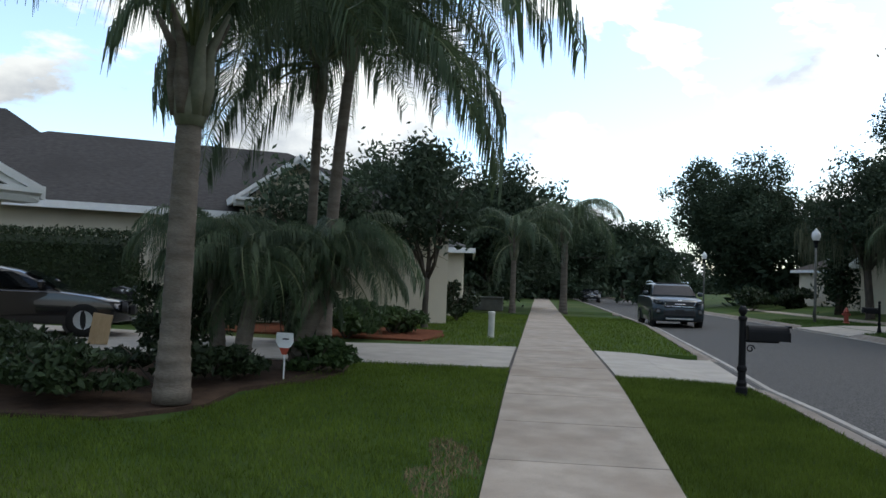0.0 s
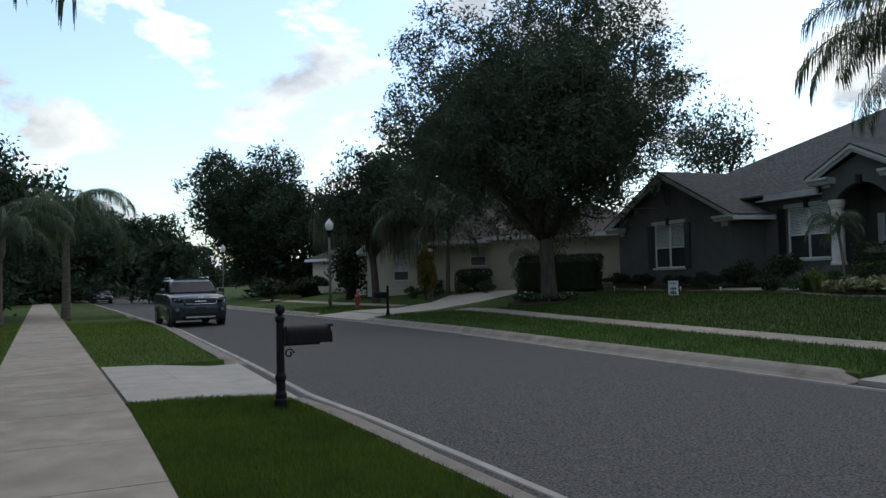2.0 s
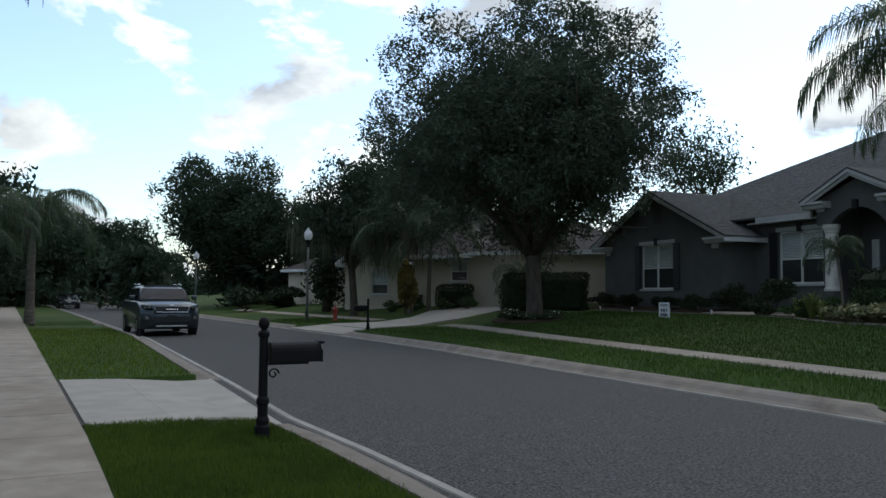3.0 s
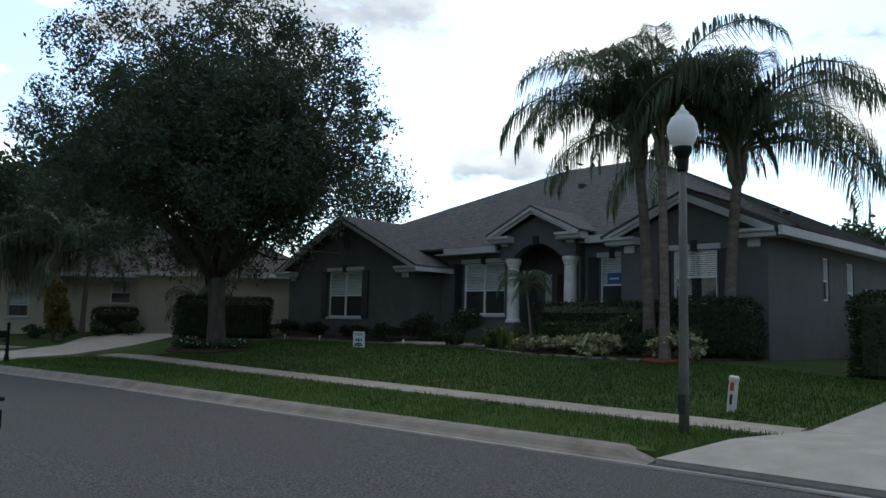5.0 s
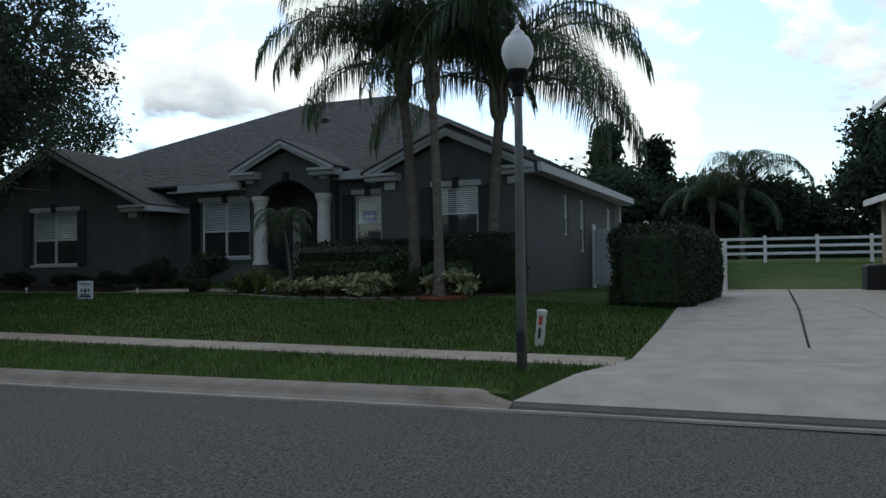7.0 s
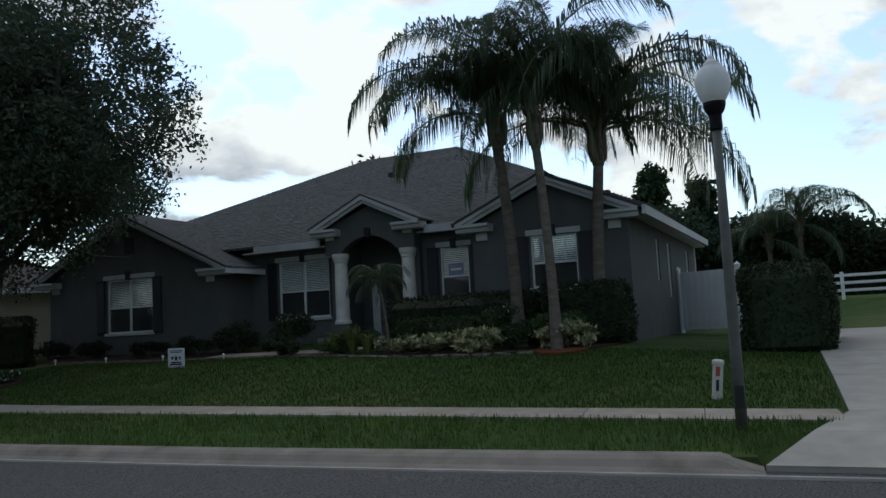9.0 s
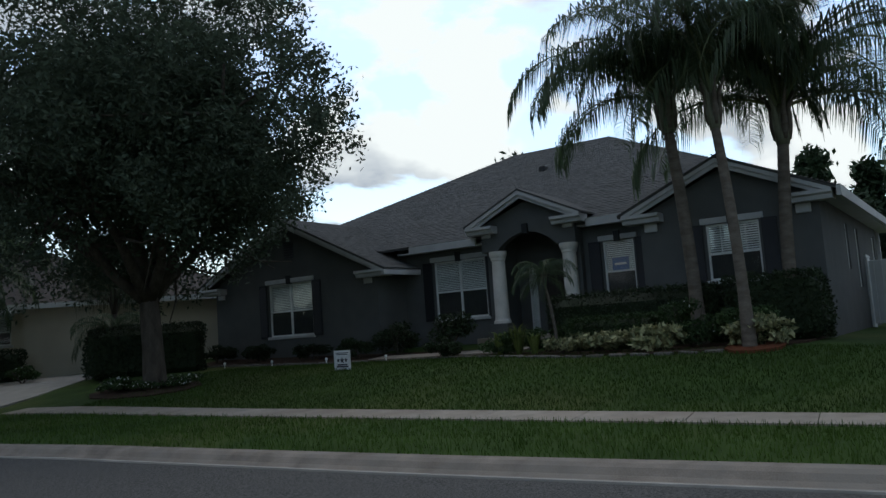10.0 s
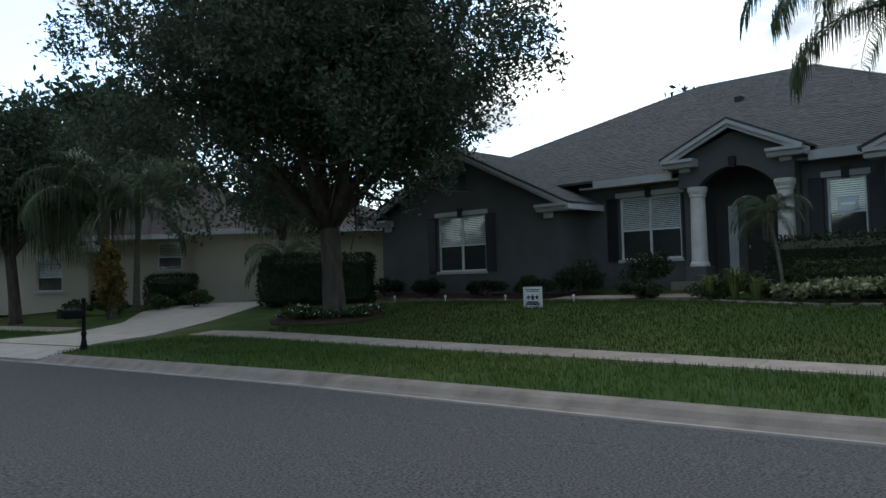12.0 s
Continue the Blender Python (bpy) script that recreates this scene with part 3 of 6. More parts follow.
def window(parent, p, a0, a1, z0, z1, axis="y", twin=True, lintel=True, shutters=True, key=True, blind=0.52, grid_rows=0, sill=True):
    """A sash window in a wall whose outer face is at depth p; a0 to a1 along the wall."""
    w = new("window")
    w.parent = parent
    tagged(w, "white-framed sash window with a closed upper blind")
    f = 0.05
    bm = bmesh.new()
    for b in ((a0, a0 + f, z0, z1), (a1 - f, a1, z0, z1), (a0 + f, a1 - f, z0, z0 + f), (a0 + f, a1 - f, z1 - f, z1)):
        box(bm, p + 0.05, p + 0.13, *b)
    part("window_frame", flip(bm, axis), "white", w)
    mid = z0 + (z1 - z0) * 0.47
    bays = [(a0 + f, (a0 + a1) / 2 - 0.03), ((a0 + a1) / 2 + 0.03, a1 - f)] if twin else [(a0 + f, a1 - f)]
    if twin:
        part("mullion", flip(boxed(p + 0.04, p + 0.13, (a0 + a1) / 2 - 0.03, (a0 + a1) / 2 + 0.03, z0 + f, z1 - f), axis), "white", w)
    for b0, b1 in bays:
        part("meeting_rail", flip(boxed(p + 0.055, p + 0.11, b0, b1, mid - 0.025, mid + 0.025), axis), "white", w)
        for lo, hi in ((z0 + f, mid - 0.025), (mid + 0.025, z1 - f)):
            g = part("pane", flip(boxed(p + 0.08, p + 0.088, b0, b1, lo, hi), axis), "glass", w)
            g.visible_shadow = False
        part("screen", flip(boxed(p + 0.10, p + 0.104, b0, b1, z0 + f, mid - 0.025), axis), "screen", w)
        bm = bmesh.new()
        n = int((z1 - f - mid) / 0.056)
        for k in range(n):
            z = mid + (k + 0.5) * (z1 - f - mid) / n
            side_prism(bm, [(p + 0.112, z - 0.017), (p + 0.116, z - 0.02), (p + 0.132, z + 0.017), (p + 0.128, z + 0.02)], b0, b1)
        part("blind", flip(bm, axis), "blind", w)
        for k in range(grid_rows):
            a = b0 + (b1 - b0) * (k + 1) / (grid_rows + 1)
            part("glazing_bar", flip(boxed(p + 0.06, p + 0.079, a - 0.012, a + 0.012, mid + 0.025, z1 - f), axis), "white", w)
    # flat panel behind the glass; the room's darkness is put into its colour
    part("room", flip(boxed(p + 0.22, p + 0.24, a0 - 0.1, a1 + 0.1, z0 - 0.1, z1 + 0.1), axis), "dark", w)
    if sill:
        part("window_sill", flip(boxed(p - 0.07, p + 0.06, a0 - 0.08, a1 + 0.08, z0 - 0.1, z0, bevel=0.012), axis), "trim", w)
    if lintel:
        c = (a0 + a1) / 2
        for b0, b1 in ((a0 - 0.12, c - 0.09), (c + 0.09, a1 + 0.12)):
            part("lintel", flip(boxed(p - 0.05, p + 0.05, b0, b1, z1 + 0.01, z1 + 0.17, bevel=0.01), axis), "trim", w)
        if key:
            bm = side_prism(bmesh.new(), [(p - 0.09, z1 - 0.03), (p + 0.05, z1 - 0.03), (p + 0.05, z1 + 0.27), (p - 0.11, z1 + 0.27)], c - 0.085, c + 0.085)
            part("keystone", flip(bm, axis), "shutter", w)
    if shutters:
        for b0 in (a0 - 0.44, a1 + 0.06):
            sh = part("shutter", flip(boxed(p - 0.05, p - 0.002, b0, b0 + 0.38, z0 - 0.05, z1 + 0.02, bevel=0.008), axis), "shutter", w)
            bm = bmesh.new()
            for k in range(22):
                z = z0 + 0.05 + k * (z1 - z0 - 0.1) / 22
                side_prism(bm, [(p - 0.066, z), (p - 0.05, z + 0.005), (p - 0.05, z + 0.06)], b0 + 0.04, b0 + 0.34)
            part("louvres", flip(bm, axis), "shutter", sh)
    return w


def roof_plane(parent, corners, name="roof_slope", material="roofing", thick=0.07):
    """A sloping roof face with thickness; corners anticlockwise from above."""
    bm = bmesh.new()
    hi = [bm.verts.new(c) for c in corners]
    lo = [bm.verts.new((c[0], c[1], c[2] - thick)) for c in corners]
    bm.faces.new(hi)
    bm.faces.new(lo[::-1])
    for i in range(len(hi)):
        j = (i + 1) % len(hi)
        bm.faces.new((lo[i], lo[j], hi[j], hi[i]))
    bmesh.ops.triangulate(bm, faces=bm.faces[:2])
    bmesh.ops.recalc_face_normals(bm, faces=bm.faces)
    return part(name, bm, material, parent)


def courses(parent, corners, gauge=0.15, tab=0.34, seed=0):
    """Overlapping shingle tabs laid on a roof face; corners: the eave's two ends, then the rest, anticlockwise."""
    rng = np.random.default_rng(seed)
    c = [Vector(p) for p in corners]
    e = (c[1] - c[0]).normalized()
    nrm = (c[1] - c[0]).cross(c[2] - c[0]).normalized()
    if nrm.z < 0:
        nrm = -nrm
    up = nrm.cross(e)
    if up.z < 0:
        up = -up
    uv = [((p - c[0]).dot(e), (p - c[0]).dot(up)) for p in c]
    quads = []
    v = 0.0
    while v < max(q[1] for q in uv) - 0.05:
        hits = []
        for (u0, v0), (u1, v1) in zip(uv, uv[1:] + uv[:1]):
            if (v0 - v - 0.03) * (v1 - v - 0.03) < 0:
                hits.append(u0 + (u1 - u0) * (v + 0.03 - v0) / (v1 - v0))
        if len(hits) >= 2:
            u, hi = min(hits) - rng.uniform(0, tab), max(hits)
            while u < hi:
                a, b = max(u, min(hits)), min(u + tab * rng.uniform(0.8, 1.2), hi)
                if b - a > 0.03:
                    lift = 0.012 + rng.uniform(0, 0.008)
                    low = c[0] + e * (a + 0.004) + up * (v - rng.uniform(0, 0.02)) + nrm * lift
                    right = e * (b - a - 0.008)
                    high = up * (gauge + 0.03) - nrm * (lift - 0.003)
                    quads.append([low, low + right, low + right + high, low + high])
                    quads.append([low - nrm * lift, low + right - nrm * lift, low + right, low])
                u = b if b > u else u + tab
        v += gauge
    ob = new("shingle_layer", card_mesh("shingle_layer", np.array([[list(p) for p in q] for q in quads]), "shingle"))
    ob.parent = parent
    return tagged(ob, kind="stuff")


def board(parent, a, b, depth, height, name="fascia", material="trim", under=0.0):
    """A board from a to b, its upper edge on that line, thick to the outside."""
    a, b = Vector(a), Vector(b)
    d = (b - a).normalized()
    out = Vector((d.y, -d.x, 0)).normalized() * depth
    up = Vector((0, 0, -height))
    bm = bmesh.new()
    vs = [bm.verts.new(p + o + u) for p in (a, b) for o, u in ((Vector((0, 0, 0)), up), (out, up), (out, Vector((0, 0, 0))), (Vector((0, 0, 0)), Vector((0, 0, 0))))]
    for f in ((0, 1, 2, 3), (7, 6, 5, 4), (0, 4, 5, 1), (1, 5, 6, 2), (2, 6, 7, 3), (3, 7, 4, 0)):
        bm.faces.new([vs[i] for i in f])
    bmesh.ops.recalc_face_normals(bm, faces=bm.faces)
    return part(name, bm, material, parent)


def gable_front(bm, x0, x1, y0, y1, z, apex_y, apex_z):
    """The triangle of wall under a gable."""
    a, b = [[bm.verts.new((x, y, h)) for y, h in ((y0, z), (y1, z), (apex_y, apex_z))] for x in (x0, x1)]
    bm.faces.new(a)
    bm.faces.new(b[::-1])
    for i in range(3):
        j = (i + 1) % 3
        bm.faces.new((a[i], b[i], b[j], a[j]))
    bmesh.ops.recalc_face_normals(bm, faces=bm.faces)
    return bm


def gable_trim(parent, x, y0, y1, z, apex_y, apex_z, ret=0.9, h=0.24, mat_="trim"):
    """Raking boards, double-stepped, with cornice returns at both feet."""
    for y, s in ((y0, 1), (y1, -1)):
        for depth, height, dz in ((0.14, h * 0.55, 0.0), (0.07, h, -0.0)):
            a, b = (x, y, z + dz), (x, apex_y, apex_z + dz)
            board(parent, *( (b, a) if s > 0 else (a, b)), depth, height, "rake_board", mat_)
        r0, r1 = sorted((y, y + s * ret))
        bm = bmesh.new()
        side_prism(bm, [(x - 0.16, z - 0.04), (x + 0.45, z - 0.04), (x + 0.45, z - 0.26), (x - 0.04, z - 0.26), (x - 0.08, z - 0.16), (x - 0.16, z - 0.12)], r0, r1)
        part("cornice_return", bm, mat_, parent)


# ---- the dark house across the road ----
house = thing("house", pose(22.25, 8.86, -0.03, 0, 0, -6.28), "single-storey dark taupe stucco house with a grey shingle hip roof", "house")
G0 = 0.3
bm = bmesh.new()
wall_cells(bm, "y", 13.4, 21.2, G0, 3.6, 0.0, 0.25, [(16.3, 18.4, 1.72, 3.66 - 0.08)])
gable_front(bm, 0.0, 0.25, 13.25, 21.35, 3.6, 17.3, 5.64)
part("wall", bm, "stucco", house)
part("wall", boxed(0.25, 1.6, 13.4, 13.65, G0, 3.65), "stucco", house)
part("wall", boxed(0.25, 16, 20.95, 21.2, G0, 3.65), "stucco", house)
bm = bmesh.new()
wall_cells(bm, "y", 9.9, 13.65, G0, 4.35, 1.6, 1.85, [(10.2, 12.2, 1.9, 3.8)])
part("wall", bm, "stucco", house)
bm = bmesh.new()
wall_cells(bm, "y", 4.4, 6.9, G0, 4.55, 1.6, 1.85, [(5.2, 6.15, 2.1, 3.8)])
part("wall", bm, "stucco", house)
bm = bmesh.new()
wall_cells(bm, "y", 0.0, 4.4, G0, 4.1, 0.0, 0.25, [(1.4, 2.7, 2.3, 3.72)])
gable_front(bm, 0.0, 0.25, -0.15, 4.55, 4.1, 2.2, 5.12)
part("wall", bm, "stucco", house)
part("wall", boxed(0.25, 1.6, 4.15, 4.4, G0, 4.2), "stucco", house)
bm = bmesh.new()
wall_cells(bm, "x", 0.25, 12.6, G0, 4.2, 0.0, 0.25, [(4.2, 4.75, 2.45, 3.75), (6.45, 7.15, 1.95, 3.75), (11.2, 12.0, 2.3, 3.75)])
part("wall", bm, "stucco", house)
part("lanai_post", boxed(14.1, 14.35, 0.0, 0.25, G0, 4.2), "trim", house)
part("wall", boxed(12.6, 12.85, 0.25, 6, G0, 4.2), "stucco", house)
part("wall", boxed(15.8, 16.0, 6, 21.2, G0, 4.2), "stucco", house)
window(house, 0.0, 16.3, 18.4, 1.72, 3.58)
window(house, 1.6, 10.2, 12.2, 1.9, 3.8)
window(house, 1.6, 5.2, 6.15, 2.1, 3.8, twin=False)
window(house, 0.0, 1.4, 2.7, 2.3, 3.72, twin=False, grid_rows=3)
for a0, a1, z0 in ((4.2, 4.75, 2.45), (6.45, 7.15, 1.95), (11.2, 12.0, 2.3)):
    window(house, 0.0, a0, a1, z0, 3.75, axis="x", twin=False, lintel=False, shutters=False, sill=False)
# gable vents
for y, z in ((17.3, 4.75),):
    bm = bmesh.new()
    for k in range(7):
        side_prism(bm, [(-0.05, z - 0.3 + k * 0.09), (-0.01, z - 0.3 + k * 0.09), (-0.01, z - 0.23 + k * 0.09)], y - 0.22, y + 0.22)
    part("gable_vent", bm, "shutter", house)

# portico: two piers, an arch between, a pediment above, round columns in front of the piers
P0, P1 = 1.05, 1.35
bm = bmesh.new()
box(bm, P0, P1, 9.4, 9.95, 3.86, 4.7)
box(bm, P0, P1, 6.75, 7.35, 3.86, 4.7)
arch = [(7.35 + 2.05 * k / 14, 3.86 + 0.5 * math.sin(math.pi * k / 14) ** 0.8) for k in range(15)]
for (ya, za), (yb, zb) in zip(arch, arch[1:]):
    vs = [bm.verts.new(c) for c in ((P0, ya, za), (P0, yb, zb), (P0, yb, 4.7), (P0, ya, 4.7), (P1, ya, za), (P1, yb, zb), (P1, yb, 4.7), (P1, ya, 4.7))]
    for f in ((3, 2, 1, 0), (4, 5, 6, 7), (0, 1, 5, 4)):
        bm.faces.new([vs[i] for i in f])
gable_front(bm, P0, P1, 6.75, 9.95, 4.7, 8.35, 5.3)
bmesh.ops.remove_doubles(bm, verts=bm.verts, dist=0.001)
part("portico_wall", bm, "stucco", house)
part("portico_wall", boxed(P1, 1.6, 9.65, 9.95, G0, 4.6), "stucco", house)
part("portico_wall", boxed(P1, 1.6, 6.75, 7.0, G0, 4.6), "stucco", house)
part("arch_keystone", side_prism(bmesh.new(), [(P0 - 0.08, 4.3), (P0, 4.3), (P0, 4.6), (P0 - 0.1, 4.6)], 8.27, 8.46), "shutter", house)
for y in (9.48, 7.05):
    col = part("column", lathe(bmesh.new(), [(0.27, 1.62), (0.27, 1.7), (0.235, 1.74), (0.225, 1.8), (0.22, 2.6), (0.205, 3.5), (0.2, 3.56), (0.235, 3.6), (0.235, 3.66), (0.26, 3.7), (0.28, 3.76), (0.28, 3.86)], 20, P0 + 0.15, y), "column", house, "pale round column", smooth=False)
    part("pedestal", boxed(P0 - 0.16, P0 + 0.46, y - 0.31, y + 0.31, G0, 1.62, bevel=0.02), "stucco", col)
gable_trim(house, P0 - 0.25, 6.4, 10.3, 4.68, 8.35, 5.6, ret=0.95)
for y in (6.95, 9.75):
    part("corbel", boxed(P0 - 0.08, P0, y - 0.16, y + 0.16, 4.3, 4.56, bevel=0.02), "trim", house)
roof_plane(house, [(P0 - 0.4, 6.35, 4.71), (5.4, 6.35, 4.71), (5.4, 8.35, 5.65), (P0 - 0.4, 8.35, 5.65)], thick=0.06)
roof_plane(house, [(P0 - 0.4, 8.35, 5.65), (5.4, 8.35, 5.65), (5.4, 10.35, 4.71), (P0 - 0.4, 10.35, 4.71)], thick=0.06)
# recessed entry
part("entry_wall", boxed(2.9, 3.1, 6.75, 9.95, G0, 4.7), "stucco", house)
part("entry_wall", boxed(1.6, 2.9, 9.7, 9.9, G0, 4.7), "stucco", house)
part("entry_wall", boxed(1.85, 2.9, 6.9, 7.1, G0, 4.7), "stucco", house)
part("entry_ceiling", boxed(P1, 3.0, 6.8, 9.9, 4.62, 4.7), "trim", house)
part("porch_floor", boxed(0.6, 2.95, 6.6, 10.1, G0, 1.2), "concrete", house)
door = part("door", boxed(2.82, 2.9, 7.75, 8.75, 1.2, 3.4, bevel=0.01), "door", house, "dark panelled front door")
for y0, z0, z1 in ((7.87, 1.4, 2.2), (8.31, 1.4, 2.2), (7.87, 2.35, 3.25), (8.31, 2.35, 3.25)):
    part("door_panel", boxed(2.8, 2.82, y0, y0 + 0.32, z0, z1, bevel=0.008), "door", door)
part("door_handle", lathe(bmesh.new(), [(0.012, 2.1), (0.03, 2.12), (0.03, 2.18), (0.012, 2.2)], 8, 2.77, 8.65), "chrome", door)
for y in (7.45, 9.05):
    sl = part("sidelight_frame", boxed(2.84, 2.9, y - 0.02, y + 0.24, 1.2, 3.4), "white", house)
    part("pane", boxed(2.82, 2.84, y + 0.03, y + 0.19, 1.4, 3.3), "glass", sl)

# roofs of the house
roof_plane(house, [(-0.45, 12.75, 3.68), (3.2, 12.75, 3.68), (6.5, 17.3, 5.85), (-0.45, 17.3, 5.85)])
roof_plane(house, [(-0.45, 17.3, 5.85), (6.5, 17.3, 5.85), (6.5, 21.85, 3.68), (-0.45, 21.85, 3.68)])
gable_trim(house, -0.3, 12.85, 21.75, 3.7, 17.3, 5.82, ret=1.15)
board(house, (1.6, 12.75, 3.66), (-0.45, 12.75, 3.66), 0.1, 0.2)
roof_plane(house, [(-0.45, -0.45, 4.22), (5.5, -0.45, 4.22), (5.5, 2.2, 5.4), (-0.45, 2.2, 5.4)])
roof_plane(house, [(-0.45, 2.2, 5.4), (5.5, 2.2, 5.4), (5.5, 4.85, 4.22), (-0.45, 4.85, 4.22)])
gable_trim(house, -0.3, -0.35, 4.75, 4.22, 2.2, 5.36, ret=1.0)
for y, z in ((0.35, 3.72), (4.1, 3.72), (13.75, 3.25), (20.85, 3.25)):
    part("corbel", boxed(-0.08, 0.0, y - 0.17, y + 0.17, z, z + 0.24, bevel=0.02), "trim", house)
R1, R2 = (9.8, 8.8, 8.85), (9.8, 13.1, 8.85)
main_front = roof_plane(house, [(1.15, -0.4, 4.4), R1, R2, (1.15, 22.6, 4.4)][::-1])
roof_plane(house, [(1.15, -0.4, 4.4), (14.5, -0.4, 4.4), R1])
roof_plane(house, [(14.5, -0.4, 4.4), (16.5, 22.6, 4.4), R2, R1])
roof_plane(house, [(16.5, 22.6, 4.4), (1.15, 22.6, 4.4), R2])
board(house, (1.15, 12.8, 4.38), (1.15, 10.2, 4.38), 0.1, 0.24)
board(house, (1.15, 6.4, 4.5), (1.15, 4.4, 4.5), 0.1, 0.24)
part("soffit", boxed(1.2, 1.6, 10.0, 13.4, 4.16, 4.2), "trim", house)
part("soffit", boxed(1.2, 1.6, 4.4, 6.75, 4.3, 4.34), "trim", house)
board(house, (-0.45, -0.45, 4.22), (14.5, -0.45, 4.36), 0.1, 0.24)
part("soffit", boxed(0.0, 14.4, -0.42, 0.0, 4.06, 4.09), "trim", house)
for x, y, z in ((4.6, 1.5, 5.3), (5.5, 1.5, 5.3), (6.9, 10.4, 7.36)):
    v = part("roof_vent", boxed(x - 0.14, x + 0.14, y - 0.14, y + 0.14, z - 0.3, z + 0.16, bevel=0.03), "plastic", house)
courses(house, [(1.15, -0.4, 4.4), (1.15, 22.6, 4.4), R2, R1], seed=1)
courses(house, [(1.15, -0.4, 4.4), (14.5, -0.4, 4.4), R1], seed=2)
courses(house, [(-0.45, 12.75, 3.68), (3.2, 12.75, 3.68), (6.5, 17.3, 5.85), (-0.45, 17.3, 5.85)], seed=3)
courses(house, [(-0.45, -0.45, 4.22), (5.5, -0.45, 4.22), (5.5, 2.2, 5.4), (-0.45, 2.2, 5.4)], seed=4)
courses(house, [(-0.45, 4.85, 4.22), (5.5, 4.85, 4.22), (5.5, 2.2, 5.4), (-0.45, 2.2, 5.4)], seed=5)

# ---- plants ----


def limb(bm, rng, start, end, r0, r1, bends=4, wander=0.12, seg=7):
    a, b = np.array(start, float), np.array(end, float)
    n = bends + 1
    pts = [a + (b - a) * k / n + (rng.normal(size=3) * wander * np.linalg.norm(b - a) / n if 0 < k < n else 0) for k in range(n + 1)]
    tube(bm, [tuple(p) for p in pts], [r0 + (r1 - r0) * (k / n) for k in range(n + 1)], seg)
    return pts


def broad_tree(x, y, z, trunk_h, trunk_r, crown_c, crown_r, n, leaf, seed, label, material="leaf", lumps=16, fork=5, name="oak_tree", group="", per=9, spread=0.32, flat=-0.5, power=2.0, sprays=0):
    """A tapered trunk with limbs that fork into a crown of leafy twigs."""
    rng = np.random.default_rng(seed)
    t = thing(name, pose(x, y, z), label, "tree", group)
    bm = bmesh.new()
    lean = rng.normal(size=2) * 0.1
    top = (lean[0], lean[1], trunk_h)
    tube(bm, [(0, 0, -0.15), (0, 0, 0.1), (lean[0] * 0.3, lean[1] * 0.3, trunk_h * 0.4), top], [trunk_r * 1.6, trunk_r * 1.15, trunk_r, trunk_r * 0.92], 12)
    part("trunk", bm, "bark", t, smooth=True)
    c, r = np.array(crown_c, float), np.array(crown_r, float)
    for k in range(fork):
        bm = bmesh.new()
        a = math.tau * (k + rng.uniform(-0.3, 0.3)) / fork
        end = c + r * np.array([0.62 * math.cos(a), 0.62 * math.sin(a), rng.uniform(-0.25, 0.35)])
        pts = limb(bm, rng, (top[0], top[1], trunk_h - 0.25), end, trunk_r * 0.62, trunk_r * 0.12)
        branch = part("branch", bm, "bark", t, smooth=True)
        for p in pts[2:5]:
            for _ in range(2):
                bm = bmesh.new()
                limb(bm, rng, p, p + r * rng.normal(size=3) * 0.28, trunk_r * 0.2, trunk_r * 0.05, 2, seg=5)
                part("twig", bm, "bark", branch, smooth=True)
    bm = bmesh.new()
    limb(bm, rng, (top[0], top[1], trunk_h - 0.2), c + (0, 0, r[2] * 0.6), trunk_r * 0.7, trunk_r * 0.1)
    part("branch", bm, "bark", t, smooth=True)
    twigs = lumpy(rng, n // per, c, r, lumps, flat=flat, power=power, sprays=sprays)
    pts = np.repeat(twigs, per, 0) + rng.normal(size=(len(twigs) * per, 3)) * spread
    ob = new("crown", card_mesh("crown", leaves(rng, pts, leaf), material))
    ob.parent = t
    return t


def conifer(x, y, z, h, r, n, leaf, seed, label):
    rng = np.random.default_rng(seed)
    t = thing("conifer", pose(x, y, z), label, "tree", "trees behind the yards")
    part("trunk", tube(bmesh.new(), [(0, 0, -0.2), (0.1, 0, h * 0.5), (0, 0.1, h * 0.97)], [0.3, 0.2, 0.04], 8), "bark", t, smooth=True)
    k = 34
    hz, a = rng.uniform(0.18, 1, k) ** 0.9, rng.uniform(0, math.tau, k)
    rr = r * (1.1 - hz) * rng.uniform(0.5, 1.15, k)
    c = np.stack([rr * np.cos(a), rr * np.sin(a), hz * h], 1)
    which = rng.integers(0, k, n)
    pts = c[which] * (rng.uniform(0.3, 1, (n, 1)) * [1, 1, 0] + [0, 0, 1]) + rng.normal(size=(n, 3)) * [0.45, 0.45, 0.35]
    ob = new("crown", card_mesh("crown", leaves(rng, pts, leaf), "pine"))
    ob.parent = t
    return t


